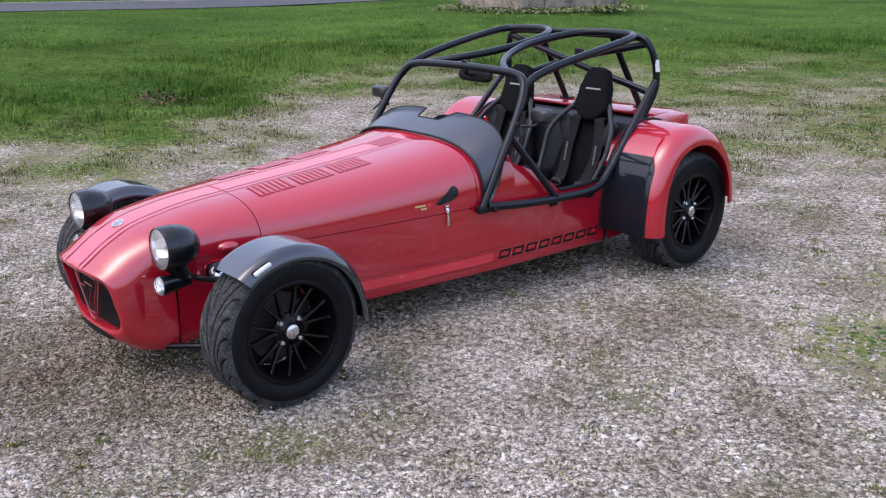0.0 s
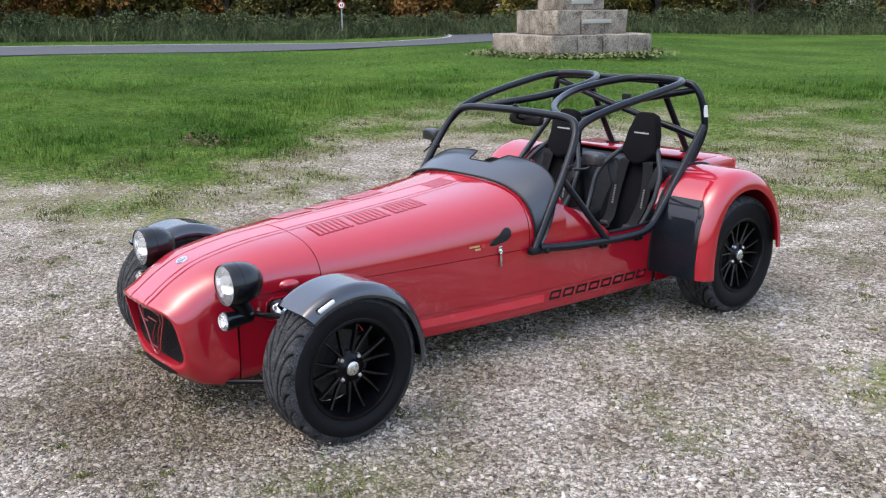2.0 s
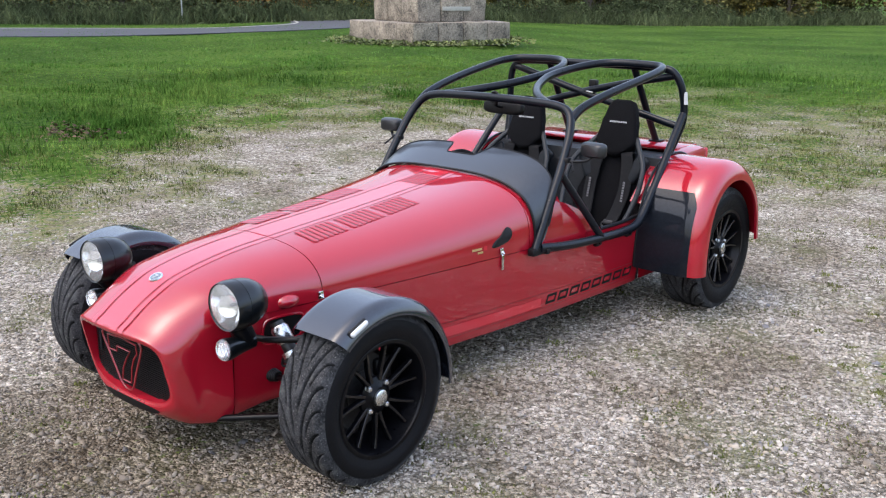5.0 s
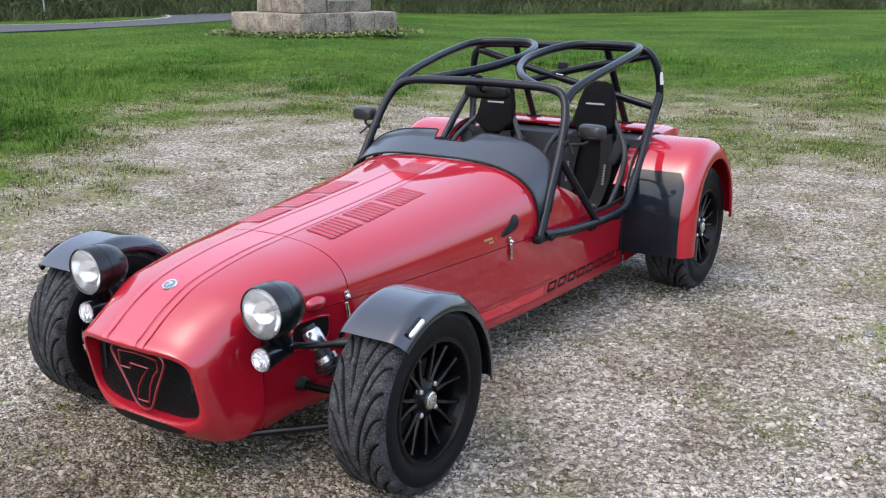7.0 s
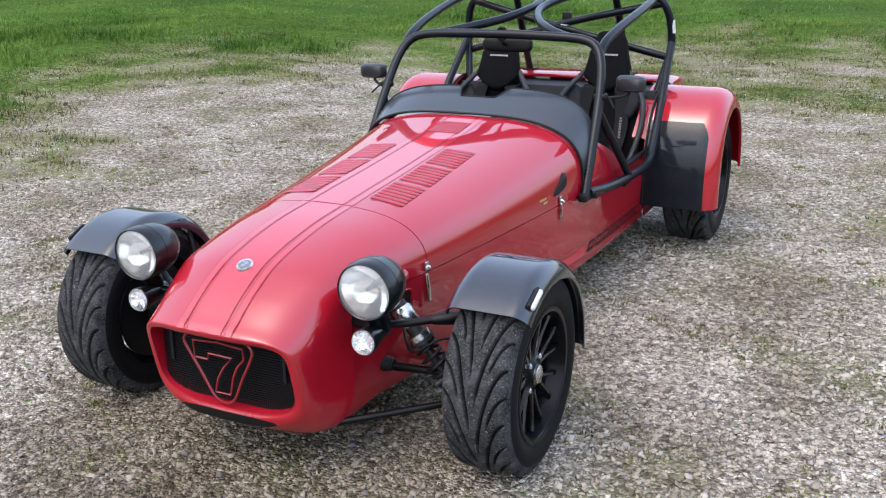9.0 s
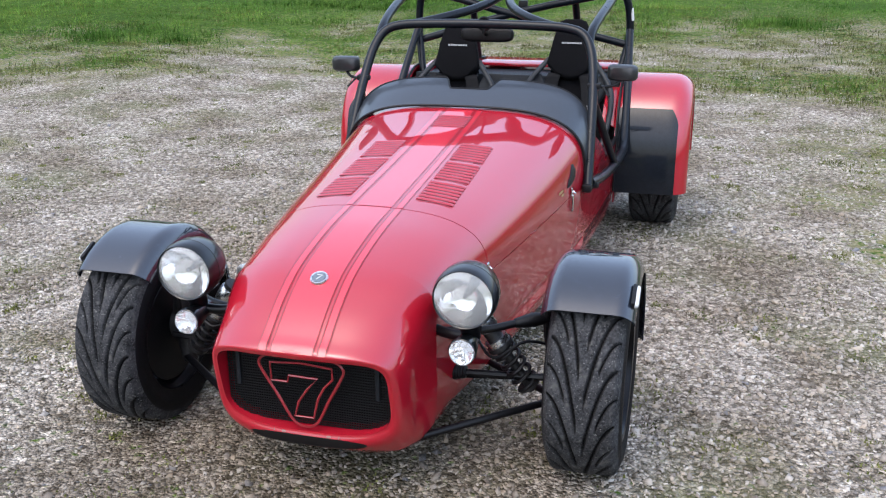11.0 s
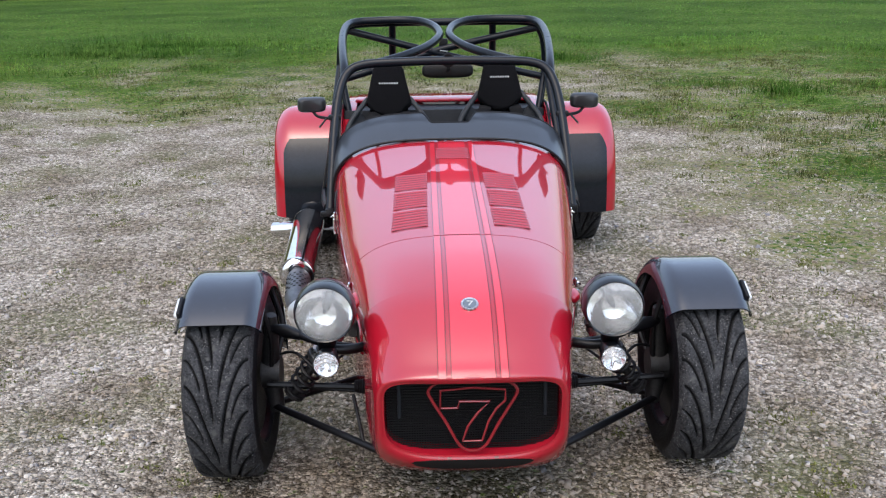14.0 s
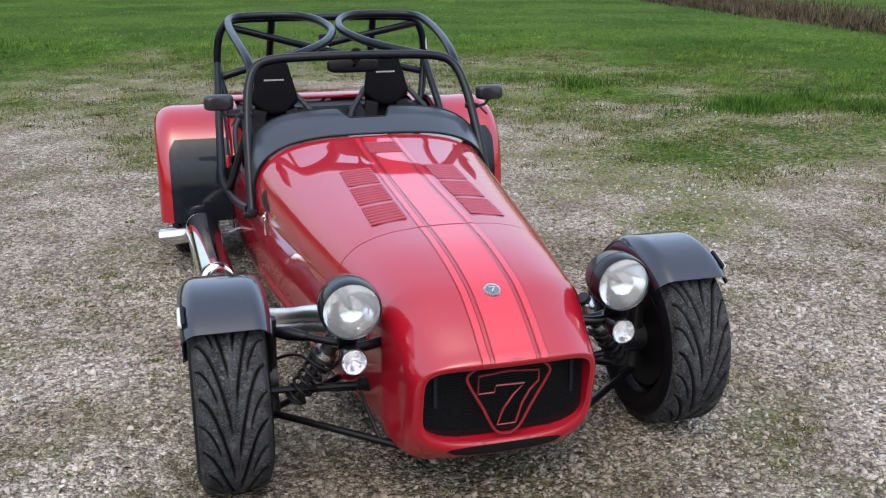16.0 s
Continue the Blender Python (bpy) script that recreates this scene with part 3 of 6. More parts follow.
NOSE_KEYS = [(-0.330, 0.203, 0.404, 0.31, 0.225, 6.0, 3.4, 0.015, 0.02),
             (-0.416, 0.206, 0.410, 0.31, 0.2195, 6.0, 3.4, 0.022, 0.045),
             (-0.428, 0.210, 0.416, 0.31, 0.2145, 5.6, 3.5, 0.026, 0.050),
             (-0.432, 0.219, 0.426, 0.31, 0.2035, 5.2, 3.8, 0.030, 0.050),
             (-0.426, 0.228, 0.435, 0.315, 0.188, 4.2, 4.2, 0.036, 0.048),
             (-0.404, 0.235, 0.450, 0.33, 0.172, 3.8, 5.5, 0.042, 0.042),
             (-0.370, 0.239, 0.476, 0.35, 0.154, 3.4, 7.0, 0.040, 0.032),
             (-0.330, 0.241, 0.503, 0.38, 0.140, 3.1, 8.0, 0.032, 0.018),
             (-0.260, 0.251, 0.540, 0.42, 0.127, 2.85, 9.0, 0.018, 0.005),
             (-0.220, 0.257, 0.554, 0.438, 0.124, 2.75, 9.0, 0.008, 0.0),
             (-0.190, 0.262, 0.562, SPLIT, 0.126, 2.7, 9.0, 0.0, 0.0)]
nose_w, nose_t, nose_m, nose_n = [curve_table([(k[0], k[j]) for k in NOSE_KEYS[3:]]) for j in (1, 2, 3, 5)]


def top_z(x, y):
    if y < -0.19:
        w, n, base, top = nose_w(y), nose_n(y), nose_m(y), nose_t(y)
    else:
        w, n, base, top = half_width(y), roundness(y), SPLIT, top_height(y)
    q = min(1.0, abs(x) / w)
    return base + (top - base) * (1 - q ** n) ** (1 / n)


def across(n_pts):
    """Even places from 1 to -1, closer together near the ends."""
    return [math.copysign(1 - (1 - abs(u)) ** 2.2, u) for u in (1 - 2 * i / n_pts for i in range(n_pts + 1))]


def arch(y, n_pts=48, low=SPLIT, grow=0.0):
    w, h, n = half_width(y) + grow, top_height(y) - SPLIT + grow, roundness(y)
    return [(w * q, y, SPLIT + h * (1 - abs(q) ** n) ** (1 / n)) for q in across(n_pts)]


def side_x(y, z):
    q = (SPLIT - z) / (SPLIT - SILL)
    return half_width(y) - 0.012 * q * q - 0.005 * min(1.0, max(0.0, (0.12 - y) / 0.2))


def steps(a, b, n):
    return [a + (b - a) * i / n for i in range(n + 1)]


# nose cone: a full ring round the mouth, then the upper shell back to the bonnet seam
def nose_ring(y0, w, zt, zm, zb, nt, nb, ks, kb, n_pts=72):
    row = []
    for i in range(n_pts):
        a = 2 * math.pi * i / n_pts
        c, s = math.cos(a), math.sin(a)
        n = nt if s >= 0 else nb
        x = w * math.copysign(abs(c) ** (2 / n), c)
        z = zm + (zt - zm if s >= 0 else zm - zb) * math.copysign(abs(s) ** (2 / n), s)
        row.append((x, y0 + ks * (abs(x) / w) ** 2.5 + kb * (zt - z) / (zt - zb), z))
    return row


def nose_cone():
    keys = NOSE_KEYS
    lines = list(zip(*[nose_ring(*k) for k in keys]))
    fine = [smooth_line(l, 3) for l in lines]
    ring = grid([list(r) for r in zip(*fine)], close_v=True)
    shell = grid([arch(y, 36) for y in steps(-0.19, 0.1275, 12)])
    return join(thick(ring, 0.003, (0, -0.2, 0.32)), thick(shell, 0.003))


nose = part("nose_cone", nose_cone(), RED, car, "glossy red nose cone with an oval mouth", 50)
bonnet = part("bonnet", thick(grid([arch(y, 60) for y in steps(0.131, 1.115, 40)]), 0.003), RED, car, "long glossy red bonnet with louvres", 50)
part("scuttle", thick(grid([arch(y, 60) for y in steps(1.119, 1.33, 10)]), 0.003, (0, 1.2, 0.3)), RED, car, "", 50)


def side_panel():
    rows = []
    for y in steps(-0.181, 1.93, 64):
        zs = steps(SPLIT - 0.0025, SILL, 10)
        row = [(side_x(y, z), y, z) for z in zs]
        row += [(side_x(y, SILL) - 0.006, y, SILL - 0.008), (side_x(y, SILL) - 0.03, y, SILL - 0.012)]
        rows.append(row)
    return thick(grid(rows), 0.003, (0, 0.8, 0.3))


left_side = part("side_panel", side_panel(), RED, car, "glossy red flank panel with lettering along the sill")
right_side = part("side_panel", mirrored(side_panel()), RED, car, "glossy red flank panel behind the exhaust")

# dark chassis tub inside the skin
rows = []
for y in steps(-0.19, 1.30, 12):
    w = half_width(y) - 0.032
    t = min(0.60, top_height(y) - 0.05) if y > 0.0 else 0.46
    rows.append([(w, y, 0.146), (w, y, 0.43), (w * 0.6, y, t), (-w * 0.6, y, t), (-w, y, 0.43), (-w, y, 0.146)])
tub = grid(rows, close_v=True)
tub[1].append(tuple(range(6)))
tub[1].append(tuple(range(len(tub[0]) - 6, len(tub[0]))))
part("chassis_tub", tub, BLACK, car)
part("floor_pan", block(0.84, 0.95, 0.03, 0.008, centre=(0, 1.72, 0.155)), BLACK, car)
part("transmission_tunnel", block(0.15, 0.80, 0.26, 0.03, 3, centre=(0, 1.66, 0.30)), VINYL, car, "dark vinyl centre tunnel")
part("dashboard", block(0.80, 0.05, 0.20, 0.02, 3, centre=(0, 1.30, 0.58)), BLACK, car)

# cockpit sides: inner trim and the red cowl behind the screen
for s in (1, -1):
    trim = grid([[(half_width(y) - 0.012 - d, y, z) for d, z in ((0.0, SILL), (0.0, SPLIT - 0.01), (0.022, SPLIT - 0.006), (0.026, SILL))] for y in steps(1.28, 1.95, 14)], close_v=True)
    part("inner_trim", trim if s > 0 else mirrored(trim), VINYL, car)
    cowl = []
    for y in steps(1.15, 1.60, 14):
        q = (y - 1.15) / 0.45
        top = SPLIT + 0.175 * (1 - q ** 2.2) if q > 0.2 else SPLIT + 0.17
        cowl.append([(half_width(y) + 0.001 - 0.06 * ((z - SPLIT) / 0.2) ** 2, y, z) for z in steps(SPLIT - 0.002, top + 0.001, 8)])
    cowl = thick(grid(cowl), 0.008, (0, 1.4, 0.4))
    part("cockpit_cowl", cowl if s > 0 else mirrored(cowl), RED, car)
    edge = smooth_line([(half_width(1.6) - 0.002, 1.60, SPLIT), (half_width(1.75) - 0.002, 1.75, SPLIT), (half_width(1.92) - 0.002, 1.92, SPLIT + 0.01)], 5)
    edge = tube(edge, 0.008, 8)
    part("door_edge_trim", edge if s > 0 else mirrored(edge), BLACK, car)


# smoked carbon wind deflector with a dip in the middle
def deflector():
    rows = []
    for k in range(9):
        q = k / 8
        row = []
        for u in across(220):
            s = (1 - abs(u) ** 3.3) ** (1 / 3.3)
            bx, bz = 0.447 * u, SPLIT + 0.256 * s
            tx = 0.464 * u
            tz = SPLIT + 0.328 * (1 - abs(u) ** 3.9) ** (1 / 3.9)
            cut = q * (1 - 0.44 * eased(1, 0, (abs(tx) - 0.068) / 0.040))
            by, ty = 1.128 + 0.02 * (1 - s), 1.165 + 0.155 * s ** 0.6
            row.append((bx + (tx - bx) * cut, by + (ty - by) * cut, bz + 0.004 + (tz - bz) * cut + 0.006 * math.sin(math.pi * cut) * s))
        rows.append(row)
    return thick(grid(rows), 0.004, (0, 1.25, 0.3)), rows[-1]


sheet, rim = deflector()
screen = part("wind_deflector", sheet, SCREEN, car, "dark grey carbon wind deflector with a central dip")
part("edge_trim", tube([Vector(p) for p in rim[4:-4]], 0.0032, 6), BLACK, screen)
base = [(0.450 * math.copysign(abs(math.cos(a)) ** (2 / 3.3), math.cos(a)), 1.126 + 0.02 * (1 - math.sin(a)), SPLIT + 0.258 * math.sin(a) ** (2 / 3.3) + 0.003) for a in steps(0, math.pi, 60)]
part("rubber_seal", tube(base, 0.005, 6), BLACK, screen)

# rear body, deck and boot cover
def rear_body():
    keys = [(1.95, 0.484, 0.50), (2.06, 0.486, 0.60), (2.18, 0.488, 0.655), (2.30, 0.489, 0.675), (2.45, 0.490, 0.688), (2.58, 0.490, 0.692), (2.625, 0.486, 0.686), (2.64, 0.475, 0.672)]
    rows = []
    for y, w, z in keys:
        rows.append([(w, y, 0.16), (w, y, z - 0.03), (w - 0.006, y, z - 0.009), (w - 0.026, y, z), (w - 0.07, y, z + 0.001)])
    return thick(grid(rows), 0.006, (0, 2.3, 0.4))


for s in (1, -1):
    part("rear_quarter", rear_body() if s > 0 else mirrored(rear_body()), RED, car, "red rear quarter panel")
part("rear_deck", join(block(0.86, 0.24, 0.016, 0.006, centre=(0, 2.52, 0.686)), block(0.98, 0.02, 0.50, 0.008, centre=(0, 2.632, 0.43))), RED, car, "red rear deck panel")
part("boot_cover", block(0.86, 0.26, 0.02, 0.008, centre=(0, 2.28, 0.655)), VINYL, car, "dark vinyl boot cover")
part("rear_bulkhead", moved(block(0.94, 0.03, 0.52, 0.01), pose(0, 2.10, 0.42, -14)), VINYL, car)
part("rear_floor", block(0.90, 0.55, 0.02, 0.004, centre=(0, 2.36, 0.17)), BLACK, car)

# ---- rear wings with carbon stone guards ----
WING_LINE = smooth_line([(0, 1.890, 0.222), (0, 1.892, 0.32), (0, 1.915, 0.455), (0, 1.975, 0.572), (0, 2.07, 0.648), (0, 2.20, 0.686), (0, 2.34, 0.680), (0, 2.46, 0.634), (0, 2.56, 0.552), (0, 2.625, 0.44), (0, 2.652, 0.305)], 6)


def wing_rows(x0, x1, line, lift=0.0, r=0.085, cells=5):
    rows = []
    n = len(line)
    for i, p in enumerate(line):
        t = (line[min(i + 1, n - 1)] - line[max(i - 1, 0)]).normalized()
        out = Vector((0, -t.z, t.y))
        row = [p + out * lift + Vector((x, 0, 0)) for x in steps(x0, x1 - r, cells)]
        for k in range(1, 9):
            a = math.pi / 2 * k / 8
            row.append(p + out * (lift - r * 0.85 * (1 - math.cos(a))) + Vector((x1 - r + r * math.sin(a), 0, 0)))
        row.append(row[-1] - out * 0.012)
        row.append(row[-1] + Vector((-0.012, 0, 0)))
        rows.append(row)
    return rows


def flip(shape, s):
    return shape if s > 0 else mirrored(shape)


for s in (1, -1):
    shape = thick(grid(wing_rows(0.476, 0.790, WING_LINE)), 0.004, (None, 2.25, 0.28))
    wing = part("rear_wing", flip(shape, s), RED, car, "red flared rear wing")
    guard_line = [p for p in WING_LINE if p.y < 2.0 and p.z < 0.585]
    rows = []
    for i, p in enumerate(guard_line):
        t = (guard_line[min(i + 1, len(guard_line) - 1)] - guard_line[max(i - 1, 0)]).normalized()
        out = Vector((0, -t.z, t.y))
        edge = 0.738
        left = len(guard_line) - 1 - i
        if left < 3:
            edge -= 0.012 * (3 - left) ** 1.4 / 2
        r, x1 = 0.085, 0.790
        row = []
        for x in steps(0.486, edge, 14):
            drop = 0.0
            if x > x1 - r:
                u = (x - (x1 - r)) / r
                drop = r * 0.85 * (1 - math.sqrt(max(0, 1 - u * u)))
            row.append(p + out * (0.0045 - drop) + Vector((x, 0, 0)))
        rows.append(row)
    guard = part("stone_guard", flip(thick(grid(rows), 0.003, (None, 2.25, 0.28)), s), GUARD, wing, "black carbon stone guard")
    bead = tube([p + Vector((0.484, 0, 0)) + Vector((0, -0.002, 0.004)) for p in WING_LINE[:40]], 0.006, 6)
    part("wing_piping", flip(bead, s), BLACK, wing)
    lamp = moved(lathe([(0.001, 0.016), (0.014, 0.015), (0.022, 0.009), (0.024, 0.0)], 20), pose(0.70, 2.655, 0.42, 0, 0, 90))
    part("tail_lamp", flip(lamp, s), LAMPRED, wing)

part("red_pull_tab", block(0.012, 0.03, 0.05, 0.003, centre=(-0.505, 1.70, 0.52)), LAMPRED, car)


# ---- wheels ----
def tyre_shape(R, x0, x1, rim_r, way, segs=540):
    """The tread with its swept grooves, and the sidewalls; axis along x, the outer side towards +x."""
    mid, half = (x0 + x1) / 2, (x1 - x0) / 2
    prof = []
    for i in range(65):
        u = -1 + 2 * i / 64
        x = u * (half - 0.006)
        shoulder = max(0, abs(u) - 0.78) / 0.22
        prof.append((x, R - 0.004 * u * u - 0.026 * shoulder ** 2.2, u))
    a = np.linspace(0, 2 * np.pi, segs, endpoint=False)
    depth = np.zeros((len(prof), segs))
    pitch = 2 * np.pi / 12
    for i, (x, r, u) in enumerate(prof):
        s = abs(u)
        shift = 0.0 if u > 0 else pitch / 2
        for off, lo, hi, wide in ((0.0, 0.06, 0.91, 0.0034), (0.5, 0.40, 0.94, 0.0026)):
            if lo < s < hi:
                q = min(1.0, (s - 0.13) / 0.84)
                f = way * (0.74 * (1 - (1 - q) ** 2.1) + off * pitch) + shift
                slope = 0.74 * 2.1 * (1 - q) ** 1.1 / 0.84 * R / (half - 0.006)
                d = np.abs((a - f + pitch / 2) % pitch - pitch / 2) * R / math.sqrt(1 + slope ** 2)
                ends = min(1, (s - lo) / 0.05, (hi - s) / 0.03)
                depth[i] = np.maximum(depth[i], 0.012 * ends * np.clip((wide * 1.5 - d) / 0.0032, 0, 1))
    rows = [[(mid + x, (r - depth[i, k]) * math.cos(a[k]), (r - depth[i, k]) * math.sin(a[k])) for k in range(segs)] for i, (x, r, u) in enumerate(prof)]
    tread = grid(rows, close_v=True, flip=True)
    edge = prof[-1][1]
    wall = [(edge, half - 0.006), (edge - 0.012, half - 0.001), (edge - 0.028, half), ((edge + rim_r) / 2, half - 0.001), (rim_r + 0.018, half - 0.004), (rim_r + 0.010, half - 0.009), (rim_r + 0.002, half - 0.010), (rim_r, half - 0.02)]
    walls = join(lathe([(r, mid + x) for r, x in wall], 96), lathe([(r, mid - x) for r, x in wall], 96))
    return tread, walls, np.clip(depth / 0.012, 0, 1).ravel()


def rim_shape(rim_r, x0, x1, hub_x):
    """Deep-dish alloy; its fourteen slim spokes stand in pairs."""
    barrel = lathe([(rim_r + 0.004, x1 - 0.010), (rim_r + 0.006, x1 - 0.004), (rim_r + 0.002, x1 - 0.002), (rim_r - 0.006, x1 - 0.004), (rim_r - 0.010, x1 - 0.012),
                    (rim_r - 0.012, x1 - 0.03), (rim_r - 0.020, x1 - 0.045), (rim_r - 0.024, x0 + 0.04), (rim_r - 0.006, x0 + 0.02), (rim_r + 0.004, x0 + 0.004), (rim_r, x0)], 72)
    hub = lathe([(0.001, hub_x - 0.008), (0.030, hub_x - 0.008), (0.033, hub_x - 0.014), (0.050, hub_x - 0.020), (0.060, hub_x - 0.026), (0.061, hub_x - 0.036), (0.02, hub_x - 0.04)], 40)
    return join(barrel, hub)


def spoke_shapes(rim_r, hub_x):
    spokes = []
    for i in range(2):
        a = 0.125 if i % 2 else -0.125
        rows = []
        for k in range(7):
            q = k / 6
            r = 0.050 + (rim_r - 0.018 - 0.050) * q
            x = hub_x - 0.018 + 0.012 * q ** 1.5
            wd = 0.0075 - 0.0032 * q + 0.0025 * max(0, q - 0.8) * 5
            tk = 0.016
            ang = a + 0.085 * q * (1 if i % 2 else -1)
            c, s = math.cos(ang), math.sin(ang)
            quad = [(x, -wd * 0.6), (x - 0.003, -wd), (x - tk, -wd), (x - tk, wd), (x - 0.003, wd), (x, wd * 0.6)]
            rows.append([(qx, r * c - qw * s, r * s + qw * c) for qx, qw in quad])
        spokes.append(grid(rows, close_v=True))
    return spokes


def wheel_set(R, x0, x1, rim_r, hub_x):
    treads = {}
    for side in (1, -1):
        tread, walls, deep = tyre_shape(R, x0, x1, rim_r, -side)
        treads[side] = mesh_of("tyre_tread", tread, TREAD, 60)
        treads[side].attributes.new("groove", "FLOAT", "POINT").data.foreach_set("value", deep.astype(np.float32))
    nut = lathe([(0.001, 0.012), (0.006, 0.012), (0.0085, 0.009), (0.009, 0.0), (0.011, -0.002)], 6)
    return {
        "rim": mesh_of("wheel", rim_shape(rim_r, x0 + 0.01, x1 - 0.004, hub_x), BARREL, 45),
        "spokes": [mesh_of("spoke", q, RIMBLACK, 45) for q in spoke_shapes(rim_r, hub_x)],
        "tread": treads,
        "wall": mesh_of("tyre", walls, RUBBER, 40),
        "cap": mesh_of("hub_cap", lathe([(0.001, hub_x + 0.002), (0.020, hub_x + 0.001), (0.0245, hub_x - 0.002), (0.0255, hub_x - 0.014)], 32), ALLOY, 40),
        "nut": mesh_of("wheel_nut", nut, ALLOY, 30),
        "disc": mesh_of("brake_disc", join(lathe([(0.06, x0 + 0.085), (0.118, x0 + 0.085), (0.118, x0 + 0.066), (0.06, x0 + 0.066)], 48), lathe([(0.001, x0 + 0.05), (0.05, x0 + 0.05), (0.062, x0 + 0.09), (0.001, x0 + 0.10)], 24)), DISC, 35),
        "back": mesh_of("brake_back_plate", lathe([(0.001, x0 + 0.030), (0.150, x0 + 0.030), (0.152, x0 + 0.036), (0.001, x0 + 0.036)], 40), BLACK, 35),
        "caliper": mesh_of("brake_caliper", block(0.05, 0.07, 0.11, 0.012, 2, centre=(x0 + 0.075, 0.085, 0.03)), BLACK, 35),
        "hub_x": hub_x,
    }


FRONT = wheel_set(0.267, 0.536, 0.728, 0.174, 0.708)
REAR = wheel_set(0.283, 0.545, 0.755, 0.174, 0.738)
WHEELS = {}
for name, kit, y, z, s, spin in (("front left", FRONT, 0.0, 0.2625, 1, 0.3), ("front right", FRONT, 0.0, 0.241, -1, 0.9), ("rear left", REAR, 2.208, 0.281, 1, 0.1), ("rear right", REAR, 2.208, 0.281, -1, 0.5)):
    m = pose(-0.014 if name == "front right" else 0.0, y, z, math.degrees(spin) * s, 0, 0 if s > 0 else 180)
    wheel = placed("wheel", kit["rim"], car, m)
    tagged(wheel, "satin black multi-spoke alloy wheel")
    tyre = placed("tyre", kit["wall"], wheel, Matrix())
    placed("tyre_tread", kit["tread"][s], wheel, Matrix())
    placed("hub_cap", kit["cap"], wheel, Matrix())
    for k in range(7):
        for q in kit["spokes"]:
            placed("spoke", q, wheel, Matrix.Rotation(2 * math.pi * k / 7, 4, "X"))
    for k in range(4):
        a = math.pi / 2 * k + 0.5
        placed("wheel_nut", kit["nut"], wheel, Matrix.Translation((kit["hub_x"] - 0.022, 0.049 * math.cos(a), 0.049 * math.sin(a))))
    placed("brake_disc", kit["disc"], wheel, Matrix())
    placed("brake_back_plate", kit["back"], wheel, Matrix())
    placed("brake_caliper", kit["caliper"], wheel, Matrix.Rotation(-spin * 1.0, 4, "X"))
    WHEELS[name] = wheel


# ---- front cycle wings ----
def cycle_wing():
    rows = []
    for k in range(37):
        a = radians(-40.0 + 137 * k / 36)
        r = 0.292 + 0.040 * max(0.0, k / 36 - 0.4)
        c = Vector((0, 0.006 + r * math.sin(a), 0.264 + r * math.cos(a)))
        out = Vector((0, math.sin(a), math.cos(a)))
        row = []
        for x in steps(0.0, 1.0, 20):
            u = abs(2 * x - 1)
            drop = 0.0 if u < 0.62 else 0.034 * ((u - 0.62) / 0.38) ** 2.2
            row.append(c - out * drop + Vector((0.494 + 0.216 * x, 0, 0)))
        row.append(row[-1] - out * 0.012)
        row.insert(0, row[0] - out * 0.012)
        rows.append(row)
    return thick(grid(rows), 0.004, (None, 0.0, 0.26))


for s in (1, -1):
    wing = part("cycle_wing", flip(cycle_wing(), s), CARBON, car, "black carbon front cycle wing")
    wing.location = (-0.026, 0, -0.016) if s < 0 else (0.010, 0, 0)
    rep = moved(block(0.015, 0.066, 0.0165, 0.0074, 4), pose(0.7065, -0.112, 0.509, 0, 0, 0) @ Matrix.Rotation(radians(24), 4, 'X'))
    part("side_repeater", flip(rep, s), LENSWHITE, wing, "white oval side repeater lamp")
    lip = moved(block(0.010, 0.066, 0.027, 0.004, 2), pose(0.7010, -0.112, 0.508, 0, 0, 0) @ Matrix.Rotation(radians(24), 4, 'X'))
    part("repeater_base", flip(lip, s), BLACK, wing)
    stay = join(tube(smooth_line([(0.50, -0.02, 0.27), (0.49, -0.05, 0.40), (0.52, -0.06, 0.535)], 5), 0.007, 8), tube(smooth_line([(0.50, 0.05, 0.27), (0.485, 0.14, 0.36), (0.52, 0.17, 0.48)], 5), 0.007, 8))
    part("wing_stay", flip(stay, s), BLACK, wing)


